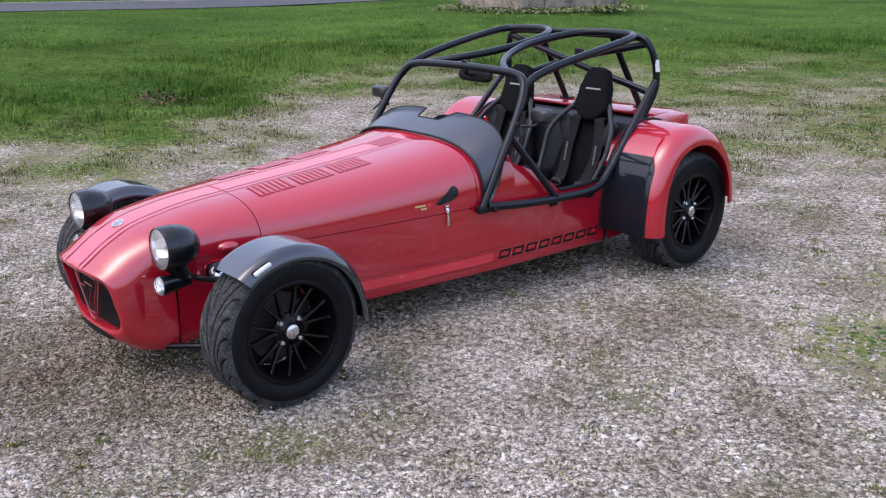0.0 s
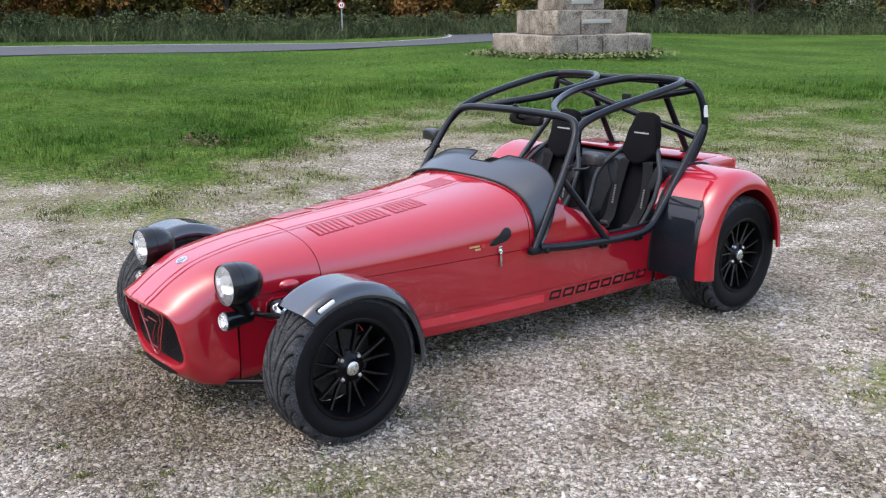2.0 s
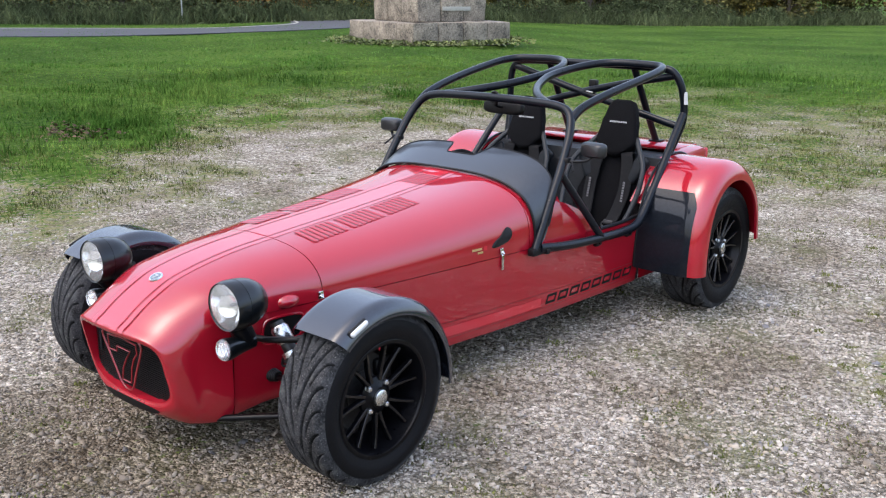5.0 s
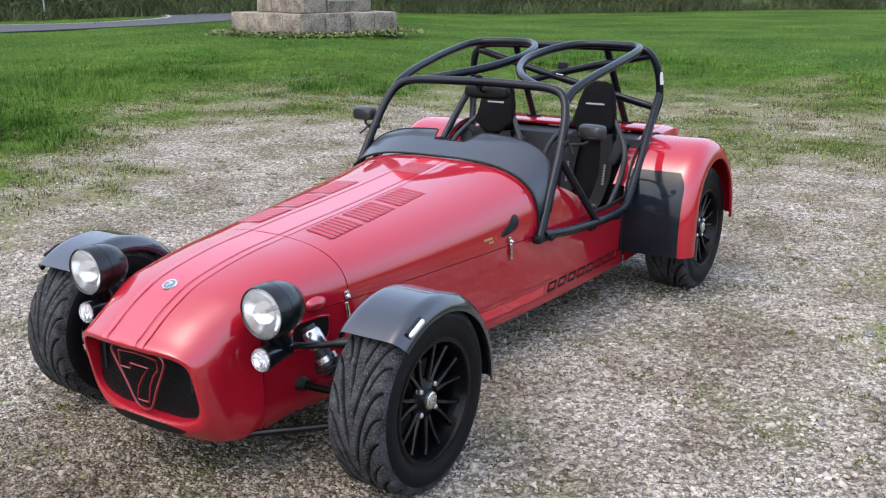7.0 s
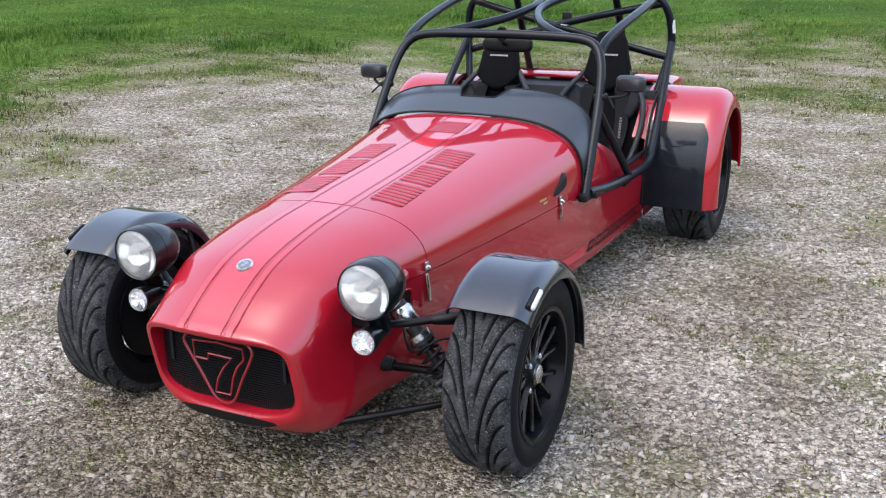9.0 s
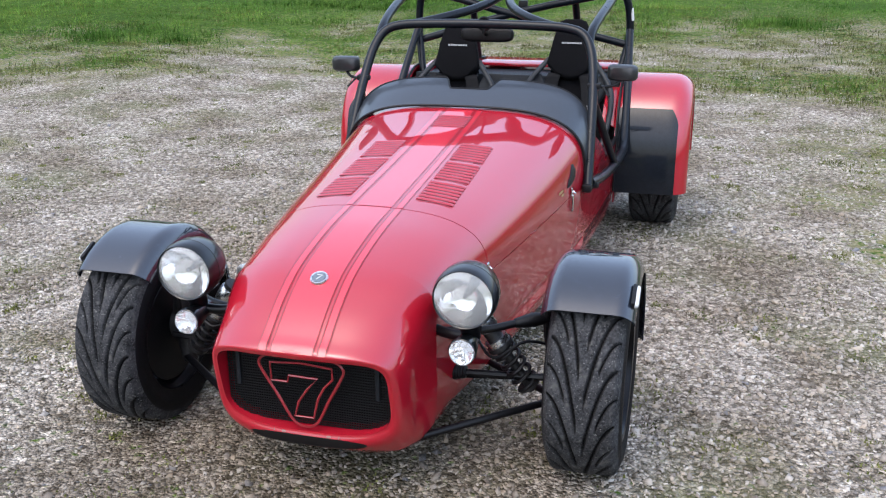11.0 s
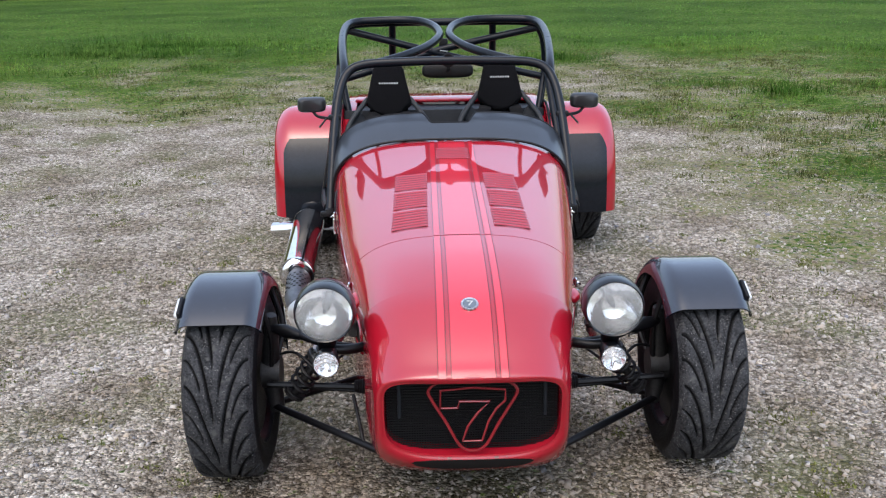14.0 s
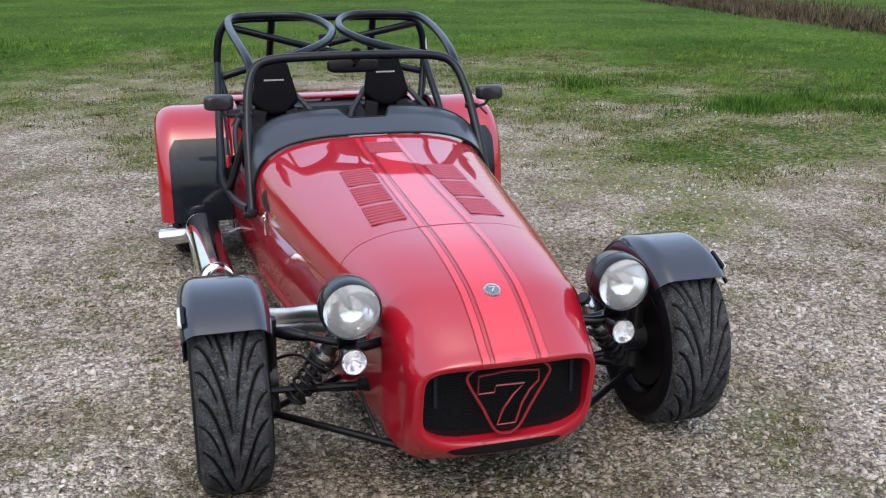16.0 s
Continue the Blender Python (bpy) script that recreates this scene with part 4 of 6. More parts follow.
# ---- lamps ----
def headlamp(s):
    tilt = pose(0.347 * s, -0.262, 0.527, 3, 0, 90 - 0.0)
    bowl = moved(lathe([(0.0675, -0.008), (0.0700, -0.010), (0.0725, -0.004), (0.0745, 0.010), (0.0745, 0.028), (0.0732, 0.0285), (0.0732, 0.032), (0.0742, 0.0325), (0.0725, 0.055), (0.066, 0.080), (0.054, 0.102), (0.034, 0.118), (0.001, 0.125)], 44), tilt)
    body = part("headlamp", bowl, LAMPSHELL, car, "round black headlamp with clear glass", 35)
    part("reflector", moved(lathe([(0.0676 * q, -0.002 + 0.034 * (1 - q * q)) for q in (1, 0.94, 0.86, 0.76, 0.64, 0.5, 0.36, 0.2, 0.02)], 40), tilt), REFLECTOR, body, "polished reflector", 60)
    part("bulb", moved(lathe([(0.001, 0.012), (0.005, 0.013), (0.006, 0.018), (0.0055, 0.031)], 16), tilt), DISC, body)
    lens = part("lens", moved(lathe([(0.0685, -0.006), (0.054, -0.013), (0.036, -0.018), (0.016, -0.021), (0.001, -0.022)], 40), tilt), FLUTED, body, "clear domed lens", 60)
    lens.visible_shadow = False
    part("lamp_stalk", tube([(0.352 * s, -0.215, 0.47), (0.356 * s, -0.19, 0.42)], [0.020, 0.016], 12), BLACK, body)
    it = pose(0.347 * s, -0.277, 0.402, 4, 0, 90)
    ind = part("indicator", moved(lathe([(0.0300, -0.002), (0.0320, 0.0), (0.0325, 0.010), (0.029, 0.03), (0.024, 0.06), (0.020, 0.10), (0.001, 0.112)], 28), it), LAMPSHELL, car, "small round indicator with a clear lens")
    part("indicator_reflector", moved(lathe([(0.0295, -0.002), (0.022, 0.008), (0.001, 0.013)], 24), it), REFLECTOR, ind)
    rings = []
    for k in range(9):
        q = k / 8
        rings.append((0.0305 * math.cos(q * 1.5), -0.003 - 0.014 * math.sin(q * 1.5) + (0.0030 if k % 2 else 0)))
    lens = part("indicator_lens", moved(lathe(rings, 24), it), FLUTED, ind, "clear ribbed lens")
    lens.visible_shadow = False


for s in (1, -1):
    headlamp(s)

# ---- front suspension ----
for s in (1, -1):
    arm = join(tube([(0.215, -0.238, 0.150), (0.52, -0.020, 0.165)], 0.010, 10), tube([(0.30, 0.20, 0.150), (0.52, 0.0, 0.165)], 0.010, 10))
    part("lower_wishbone", flip(arm, s), GLOSS, car)
    arm = join(tube(smooth_line([(0.25, -0.15, 0.388), (0.36, -0.13, 0.394), (0.44, -0.08, 0.400)], 4), 0.010, 10), tube([(0.43, -0.085, 0.399), (0.47, -0.06, 0.402), (0.51, -0.04, 0.404)], [0.012, 0.019, 0.012], 12))
    part("upper_wishbone", flip(arm, s), GLOSS, car)
    part("steering_arm", flip(join(tube([(0.27, -0.055, 0.233), (0.53, -0.06, 0.250)], 0.009, 8), tube([(0.27, -0.02, 0.205), (0.44, -0.03, 0.225)], 0.007, 8)), s), GLOSS, car)
    rings, along = [], steps(0, 1, 20)
    line = [Vector((0.235, -0.053, 0.232)).lerp(Vector((0.300, -0.055, 0.236)), q) for q in along]
    part("rubber_boot", flip(tube(line, [0.028 - 0.013 * q + (0.002 if i % 2 else 0.0) for i, q in enumerate(along)], 14), s), BLACK, car)
    top, bot = Vector((0.325, -0.075, 0.425)), Vector((0.470, -0.05, 0.205))
    damper = part("damper", flip(join(tube([top, top.lerp(bot, 0.5)], 0.021, 14), tube([top.lerp(bot, 0.45), bot], 0.012, 12), tube([top.lerp(bot, 0.42), top.lerp(bot, 0.46)], 0.034, 16), tube([top.lerp(bot, 0.92), top.lerp(bot, 0.95)], 0.030, 16)), s), DISC, car, "dark coil-over damper")
    axis = (bot - top).normalized()
    u = axis.orthogonal().normalized()
    v = axis.cross(u)
    coil = [top.lerp(bot, 0.45 + 0.47 * k / 60) + 0.029 * (u * math.cos(2 * math.pi * 5 * k / 60) + v * math.sin(2 * math.pi * 5 * k / 60)) for k in range(61)]
    part("coil_spring", flip(tube(coil, 0.0048, 6), s), BLACK, damper)
    part("damper_reservoir", flip(tube([top.lerp(bot, 0.05), top.lerp(bot, 0.08), top.lerp(bot, 0.23), top.lerp(bot, 0.26)], [0.022, 0.027, 0.027, 0.022], 18), s), ALLOY, damper, "bare aluminium damper reservoir")
    part("spring_collar", flip(tube([top.lerp(bot, 0.36), top.lerp(bot, 0.44)], 0.030, 18), s), ALLOY, damper, "bright alloy spring collar")
    if s < 0:
        part("anti_roll_link", flip(tube([(0.300, -0.100, 0.238), (0.268, -0.205, 0.152)], 0.0050, 8), s), BLACK, car)
    part("lamp_bracket", flip(join(tube(smooth_line([(0.236, -0.165, 0.405), (0.300, -0.195, 0.405), (0.348, -0.205, 0.412)], 4), 0.013, 10), tube([(0.347, -0.235, 0.470), (0.349, -0.215, 0.440), (0.352, -0.200, 0.405)], [0.030, 0.024, 0.020], 14)), s), GLOSS, car, "black lamp bracket arm")
    slot = [(-0.085, 0.352), (-0.060, 0.340), (0.020, 0.342), (0.046, 0.356), (0.052, 0.392), (0.040, 0.418), (-0.050, 0.420), (-0.080, 0.405)]
    ring = smooth_line([(side_x(y, z) + 0.0012, y, z) for y, z in slot], 4, closed=True)
    part("side_opening", flip(([tuple(p) for p in ring], [tuple(range(len(ring)))]), s), BLACK_MARK, car, "dark opening round the damper")
    part("opening_lip", flip(tube(ring, 0.0045, 6, closed=True), s), RED, car)
    up = join(tube([(0.515, -0.01, 0.15), (0.53, 0.0, 0.26), (0.512, -0.035, 0.44)], [0.02, 0.03, 0.014], 12), moved(lathe([(0.001, 0.0), (0.045, 0.0), (0.045, 0.05), (0.001, 0.05)], 24), pose(0.50, 0, 0.26)))
    part("upright", flip(up, s), DISC, car)
    hose = tube(smooth_line([(0.31, -0.02, 0.33), (0.38, -0.10, 0.31), (0.45, -0.06, 0.34), (0.51, 0.0, 0.31)], 6), 0.004, 6)
    part("brake_hose", flip(hose, s), BLACK, car)

# ---- mouth: radiator mesh and the outlined emblem ----
mesh_strips = []
for z in steps(0.226, 0.410, 30):
    mesh_strips.append(block(0.404, 0.002, 0.0022, centre=(0, -0.352, z)))
for x in steps(-0.20, 0.20, 66):
    mesh_strips.append(block(0.0018, 0.002, 0.186, centre=(x, -0.350, 0.318)))
part("radiator_mesh", join(*mesh_strips), BLACK, nose)
part("radiator", grid([[(x, -0.330 + (0.006 if k % 2 else 0.0), z) for x in steps(-0.204, 0.204, 8)] for k, z in enumerate(steps(0.223, 0.413, 60))]), BLACK, nose)
for s in (1, -1):
    part("radiator_bracket", block(0.010, 0.006, 0.09, 0.002, centre=(0.172 * s, -0.3565, 0.350)), VINYL, nose)
EMBLEM_TILT = Matrix.Translation((0, -0.388, 0.392)) @ Matrix.Rotation(radians(4.0), 4, "X") @ Matrix.Diagonal((1.17, 1, 0.96, 1))
half = [(0.0, 0.014), (0.03, 0.013), (0.070, 0.006), (0.088, -0.014), (0.080, -0.040), (0.052, -0.095), (0.028, -0.150), (0.012, -0.166), (0.0, -0.168)]
outer = smooth_line([(x, 0, z) for x, z in half + [(-x, z) for x, z in reversed(half[1:-1])]], 5, closed=True)
part("emblem_outline", moved(tube(outer, 0.0033, 6, closed=True), EMBLEM_TILT), MESHRED, nose, "red wire outline emblem in the mouth")
bent = [(-0.062, -0.006), (0.0, -0.001), (0.062, -0.006), (0.062, -0.028), (0.044, -0.046), (0.030, -0.070), (0.018, -0.112), (-0.020, -0.112), (-0.010, -0.080), (0.010, -0.052), (0.032, -0.030), (-0.026, -0.029), (-0.029, -0.042), (-0.062, -0.042)]
part("emblem_bar", moved(tube([(x * 1.04, 0, z * 1.2 - 0.006) for x, z in bent], 0.0027, 6, closed=True), EMBLEM_TILT), MESHRED, nose)
rows = []
for u in steps(-1, 1, 36):
    x, tall = 0.146 * u, 0.0120 * (1 - abs(u) ** 4) ** 0.5 + 0.0008
    rows.append([(x, -0.3815 + 0.036 * (abs(x) / 0.235) ** 2.5 + 0.0010 * q * q - 0.002 * q, 0.1955 + tall * q) for q in steps(-1, 1, 4)])
part("lower_intake", thick(grid(rows), 0.004, (0, -0.2, 0.2)), BLACK_MARK, nose, "black slot under the mouth")


# ---- marks on the skin ----
def top_strip(x0, x1, y0, y1, lift, n=40, cells=3):
    return grid([[(x, y, top_z(x, y) + lift) for x in steps(x0, x1, cells)] for y in steps(y0, y1, n)])


def stripe_set(y0, y1, parent, n):
    part("centre_stripe", top_strip(-0.049, 0.049, y0, y1, 0.0012, n), STRIPE, parent, "lighter red centre stripe")
    for s in (1, -1):
        part("side_stripe", top_strip(0.0625 * s, 0.0790 * s, y0, y1, 0.0012, n), STRIPE, parent)
        for x in (0.0505, 0.0605, 0.0805):
            part("pinline", top_strip((x - 0.0006) * s, (x + 0.0006) * s, y0, y1, 0.0014, n, 1), PINLINE, parent)


stripe_set(-0.4312, 0.1265, nose, 60)
stripe_set(0.133, 1.110, bonnet, 40)
stripe_set(1.121, 1.135, bonnet, 2)

# the stripes go on below the mouth
for s in (1, -1):
    for x, w in ((0.056, 0.010), (0.0805, 0.0016)):
        lip = grid([[(x * s + w * (u - 0.5), y, z) for u in (0.0, 1.0)] for y, z in ((-0.3685, 0.2200), (-0.3762, 0.2155), (-0.3812, 0.2105))])
        part("lip_stripe", thick(lip, 0.0012, (0, 0.2, 0.2)), PINLINE, nose)

# badge on the nose
slope = math.degrees(math.atan2(top_z(0, -0.23) - top_z(0, -0.29), 0.06))
badge_m = pose(0, -0.258, top_z(0, -0.258) + 0.002, slope, 0, 0) @ Matrix.Rotation(radians(-90), 4, "Y")
badge = part("badge", moved(lathe([(0.001, 0.003), (0.0165, 0.003), (0.0175, 0.004), (0.0205, 0.004), (0.022, 0.0)], 36), badge_m), ALLOY, nose, "round silver badge")
part("badge_face", moved(lathe([(0.001, 0.0042), (0.0162, 0.0042)], 32), badge_m), BADGE_BLUE, nose)
part("badge_mark", moved(tube([(0.0048, 0.006, 0.007), (0.0048, 0.006, -0.007), (0.0048, -0.009, 0.003)], 0.0016, 6), badge_m), WHITE, nose)

# louvres
louvre_rows = []
for k in range(7):
    q = k / 6
    louvre_rows.append([(x, -0.008 + 0.015 * q, -0.001 + 0.0028 * math.sin(math.pi * q ** 1.5 * 0.9) * min(1.0, (0.5 - abs(x) / 0.109) * 12)) for x in steps(-0.054, 0.054, 14)])
LOUVRE = mesh_of("louvre", thick(grid(louvre_rows), 0.001), RED, 35)
# flat dark red strip ahead of each louvre: crease shade and dark reflection as colour
LOUVRE_SHADE_STRIP = mesh_of("louvre_shade_strip", grid([[(x, -0.0135 + d, 0.0010) for x in steps(-0.05, 0.05, 6)] for d in (0.0, 0.0050)]), LOUVRE_SHADE, 35)
for s in (1, -1):
    for g in range(3):
        for k in range(7):
            y = 0.222 + 0.187 * g + 0.0238 * k
            x = 0.146 * s
            rx = math.degrees(math.atan2(top_z(x, y + 0.02) - top_z(x, y - 0.02), 0.04))
            ry = -math.degrees(math.atan2(top_z(x + 0.04, y) - top_z(x - 0.04, y), 0.08))
            m = pose(*fitted((x, y, top_z(x, y) + 0.0004)), rx, ry)
            placed("louvre", LOUVRE, bonnet, m)
            placed("louvre_shade_strip", LOUVRE_SHADE_STRIP, bonnet, m)
for k in range(7):
    y = 0.925 + 0.0185 * k
    m = pose(*fitted((0, y, top_z(0, y) + 0.0016)), 5) @ Matrix.Diagonal((1.1, 0.78, 1, 1))
    placed("louvre", LOUVRE, bonnet, m)
    placed("louvre_shade_strip", LOUVRE_SHADE_STRIP, bonnet, m)


def side_strip(y0, y1, z0, z1, lift, n=20, shear=0.0):
    return grid([[(side_x(y, z) + lift, y + shear * (z - z0), z) for z in (z0, z1)] for y in steps(y0, y1, n)])


for s, panel in ((1, left_side), (-1, right_side)):
    part("sill_stripe", flip(side_strip(0.30, 1.212, 0.190, 0.226, 0.0012), s), STRIPE, panel, "lighter red sill stripe")
    part("sill_stripe", flip(side_strip(1.838, 1.868, 0.196, 0.230, 0.0012, 2), s), STRIPE, panel)
    for z in (0.181, 0.243):
        part("pinline", flip(side_strip(0.30, 1.88, z, z + 0.002, 0.0013), s), PINLINE, panel)
    # eight plain open blocks where the maker's word stands
    for k in range(8):
        y0 = 1.240 + 0.0806 * k
        y1, z0, z1, b = y0 + 0.064, 0.192, 0.231, 0.0105
        sh = 0.35
        bars = [side_strip(y0, y1, z0, z0 + b, 0.0016, 3, sh)]
        upper = side_strip(y0, y1, z1 - b, z1, 0.0016, 3, sh)
        bars.append(([(x, y + sh * (z1 - b - z0), z) for x, y, z in upper[0]], upper[1]))
        bars.append(side_strip(y0, y0 + b, z0, z1, 0.0017, 1, sh))
        bars.append(side_strip(y1 - b, y1, z0, z1, 0.0017, 1, sh))
        part("mark_block", flip(join(*bars), s), BLACK_MARK, panel, "black plain block of a maker's mark")
    # vent, latch and small gold bars
    def on_bonnet(y, z, lift):
        w, n, h = half_width(y), roundness(y), top_height(y) - SPLIT
        return Vector((w * (1 - ((z - SPLIT) / h) ** n) ** (1 / n) + lift, y, z))
    drop = [(0.905, 0.486), (0.93, 0.482), (0.965, 0.488), (1.0, 0.497), (1.018, 0.515), (1.018, 0.535), (1.005, 0.547), (0.985, 0.545), (0.955, 0.523), (0.92, 0.505)]
    pts = smooth_line([on_bonnet(y, z, 0.001) for y, z in drop], 4, closed=True)
    mid = sum(pts, Vector()) / len(pts) + Vector((0.003, 0, 0))
    vs = [tuple(mid)] + [tuple(p + (mid - p) * 0.12 + Vector((0.003, 0, 0))) for p in pts] + [tuple(p) for p in pts]
    n = len(pts)
    fs = [(0, 1 + i, 1 + (i + 1) % n) for i in range(n)] + [(1 + i, 1 + n + i, 1 + n + (i + 1) % n, 1 + (i + 1) % n) for i in range(n)]
    part("side_vent", flip((vs, fs), s), BLACK, bonnet, "black teardrop mesh vent")
    for k, (y0, y1, z, mat) in enumerate(((0.80, 0.852, 0.487, GOLD), (0.828, 0.856, 0.474, GOLD), (0.862, 0.878, 0.482, STRIPE))):
        bar = grid([[on_bonnet(y, z + d, 0.0015) for d in (0.0, 0.008 if k < 2 else 0.016)] for y in steps(y0, y1, 3)])
        part("model_mark", flip(bar, s), mat, bonnet)
    for y0, lean in ((0.955, 0.0), (0.118, 12.0)):
        x = half_width(y0) + 0.004
        latch = join(moved(block(0.007, 0.022, 0.026, 0.003), pose(x, y0, 0.464)), moved(block(0.009, 0.014, 0.054 if lean == 0 else 0.09, 0.004), pose(x + 0.003, y0 + 0.002, 0.425 if lean == 0 else 0.40, lean)),
                     tube([(x + 0.004, y0 - 0.006, 0.463), (x + 0.012, y0, 0.458), (x + 0.004, y0 + 0.006, 0.463)], 0.003, 6), moved(block(0.010, 0.014, 0.012, 0.003), pose(x + 0.002, y0 + 0.002, 0.398)))
        part("bonnet_latch", flip(latch, s), CHROME, bonnet, "bright metal over-centre latch")
    bulge = []
    for k in range(9):
        a = math.pi / 2 * k / 8
        bulge.append([(half_width(0.02) - 0.022 + 0.037 * math.cos(a), 0.008 + 0.046 * math.sin(a) * math.cos(b), 0.463 + 0.024 * math.sin(a) * math.sin(b)) for b in steps(0, 2 * math.pi, 20)[:-1]])
    part("nose_bulge", flip(grid(bulge, close_v=True), s), RED, nose)

# ---- roll cage ----
cage = part("roll_cage", tube(smooth_line([(0.462, 1.128, 0.44), (0.455, 1.22, 0.585), (0.444, 1.33, 0.75), (0.425, 1.405, 0.865), (0.390, 1.447, 0.928), (0.325, 1.462, 0.952), (0.2, 1.464, 0.959), (0, 1.465, 0.962),
                                            (-0.2, 1.464, 0.959), (-0.325, 1.462, 0.952), (-0.390, 1.447, 0.928), (-0.425, 1.405, 0.865), (-0.444, 1.33, 0.75), (-0.455, 1.22, 0.585), (-0.462, 1.128, 0.44)], 6), 0.0175, 14), POWDER, car, "black tubular roll cage")
hoop = smooth_line([(0.440, 2.20, 0.60), (0.462, 2.25, 0.70), (0.486, 2.305, 0.82), (0.488, 2.31, 0.90), (0.474, 2.295, 0.99), (0.440, 2.284, 1.045), (0.385, 2.282, 1.062), (0.2, 2.282, 1.066)], 6)
hoop = hoop + [Vector((-p.x, p.y, p.z)) for p in reversed(hoop)]
part("main_hoop", tube(hoop, 0.0175, 14), POWDER, cage)
for s in (1, -1):
    def f(points, st=6, r=0.0175):
        return tube(smooth_line([(x * s, y, z) for x, y, z in points], st), r, 14)
    part("roof_loop", f([(0.409, 1.430, 0.900), (0.414, 1.500, 0.944), (0.428, 1.65, 0.985), (0.444, 1.90, 1.030), (0.440, 2.12, 1.062), (0.405, 2.215, 1.074), (0.33, 2.238, 1.078), (0.2, 2.238, 1.080), (0.11, 2.195, 1.076), (0.050, 2.09, 1.062), (0.024, 1.95, 1.043), (0.028, 1.83, 1.026), (0.075, 1.69, 1.002), (0.15, 1.57, 0.982), (0.235, 1.49, 0.964), (0.290, 1.463, 0.954)], 5), POWDER, cage)
    part("side_bar", f([(0.470, 1.15, 0.446), (0.496, 1.32, 0.432), (0.516, 1.56, 0.424), (0.524, 1.74, 0.424), (0.526, 1.82, 0.440), (0.522, 1.88, 0.480), (0.510, 2.06, 0.650), (0.490, 2.30, 0.862)], 5), POWDER, cage)
    part("door_brace", f([(0.447, 1.31, 0.715), (0.516, 1.535, 0.428)], 2, 0.015), POWDER, cage)
    part("diagonal", f([(0.452, 2.286, 1.035), (0.0, 2.292, 0.928 + 0.012 * s), (-0.470, 2.305, 0.805)], 3, 0.017), POWDER, cage)
    part("back_stay", f([(0.236, 2.285, 1.058), (0.243, 2.42, 0.87), (0.25, 2.555, 0.688)], 3, 0.017), POWDER, cage)
    part("front_foot", moved(join(block(0.034, 0.085, 0.030, 0.006), block(0.046, 0.022, 0.022, 0.006, centre=(0.012, 0.036, -0.004))), pose(0.462 * s, 1.142, 0.436, 0, 0, 0 if s > 0 else 180)), BLACK, cage)
    for y, x in ((1.535, 0.500), (1.775, 0.508)):
        part("clamp", moved(join(block(0.02, 0.045, 0.034, 0.006), lathe([(0.001, 0.017), (0.008, 0.017), (0.009, 0.008)], 6)), pose(x * s, y, 0.405, 0, 0, 0 if s > 0 else 180)), BLACK, cage)
    part("stay_foot", block(0.06, 0.06, 0.008, 0.002, centre=(0.25 * s, 2.555, 0.698)), BLACK, cage)
wrap = [[(0.4880 - 0.0055 * q + 0.0182 * math.cos(a), 2.308 - 0.004 * q + 0.0182 * math.sin(a), 0.908 + 0.056 * q) for a in steps(radians(-62), radians(24), 10)] for q in steps(0, 1, 6)]
part("approval_label", thick(grid(wrap), 0.0008, (0.48, 2.30, 0.95)), WHITE, cage, "white scrutineering label")

# door mirrors, cabin mirror, camera mount
for s in (1, -1):
    shell = []
    for k in range(8):
        q = k / 7
        sc = (0.96, 1.0, 1.0, 0.985, 0.96, 0.92, 0.84, 0.70)[k]
        shell.append([(0.056 * sc * math.copysign(abs(math.cos(a)) ** 0.45, math.cos(a)), -0.042 * q + 0.02, 0.030 * sc * math.copysign(abs(math.sin(a)) ** 0.45, math.sin(a))) for a in steps(0, 2 * math.pi, 24)[:-1]])
    g = grid(shell, close_v=True)
    g[1].append(tuple(range(24)))
    g[1].append(tuple(range(168, 192)))
    mirror = part("door_mirror", moved(g, pose(0.540 * s, 1.395, 0.804, 0, 0, -6 * s)), MIRRORSHELL, car, "black door mirror clamped to the cage")
    part("mirror_glass", moved(block(0.094, 0.002, 0.052, 0.0), pose(0.540 * s - 0.002 * s, 1.4165, 0.804, 0, 0, -6 * s)), CHROME, mirror)
    part("mirror_arm", join(tube(smooth_line([(0.535 * s, 1.396, 0.776), (0.515 * s, 1.380, 0.760), (0.470 * s, 1.345, 0.758), (0.446 * s, 1.345, 0.762)], 4), 0.006, 8), moved(block(0.050, 0.032, 0.022, 0.006), pose(0.446 * s, 1.340, 0.762)),
                            tube([(0.48 * s, 1.34, 0.757), (0.505 * s, 1.315, 0.728)], 0.004, 6)), BLACK, mirror)
cabin = []
for k in range(9):
    sc = (0.66, 0.86, 0.96, 1.0, 1.0, 1.0, 0.99, 0.97, 0.9)[k]
    cabin.append([(0.104 * (1 - (1 - sc) * 0.25) * math.copysign(abs(math.cos(a)) ** 0.4, math.cos(a)), -0.022 + 0.004 * k, 0.029 * sc * math.copysign(abs(math.sin(a)) ** 0.6, math.sin(a))) for a in steps(0, 2 * math.pi, 36)[:-1]])
cabin = grid(cabin, close_v=True)
cabin[1].extend([tuple(range(36)), tuple(range(288, 324))])
cabin_mirror = part("cabin_mirror", moved(cabin, pose(0.002, 1.540, 0.914, -8)), BLACK, car, "wide black cabin mirror hung from the cage", 50)
part("mirror_clamp", join(tube([(0.004, 1.465, 0.925), (0.004, 1.465, 0.985)], 0.006, 8), tube([(0.004 + 0.021 * math.cos(a), 1.465, 0.962 + 0.023 * math.sin(a)) for a in steps(0, 2 * math.pi, 16)[:-1]], 0.006, 6, closed=True), block(0.014, 0.02, 0.022, 0.003, centre=(0.004, 1.470, 0.936)), tube([(0.004, 1.468, 0.930), (0.003, 1.500, 0.918), (0.002, 1.528, 0.916)], 0.006, 8)), GLOSS, cabin_mirror)
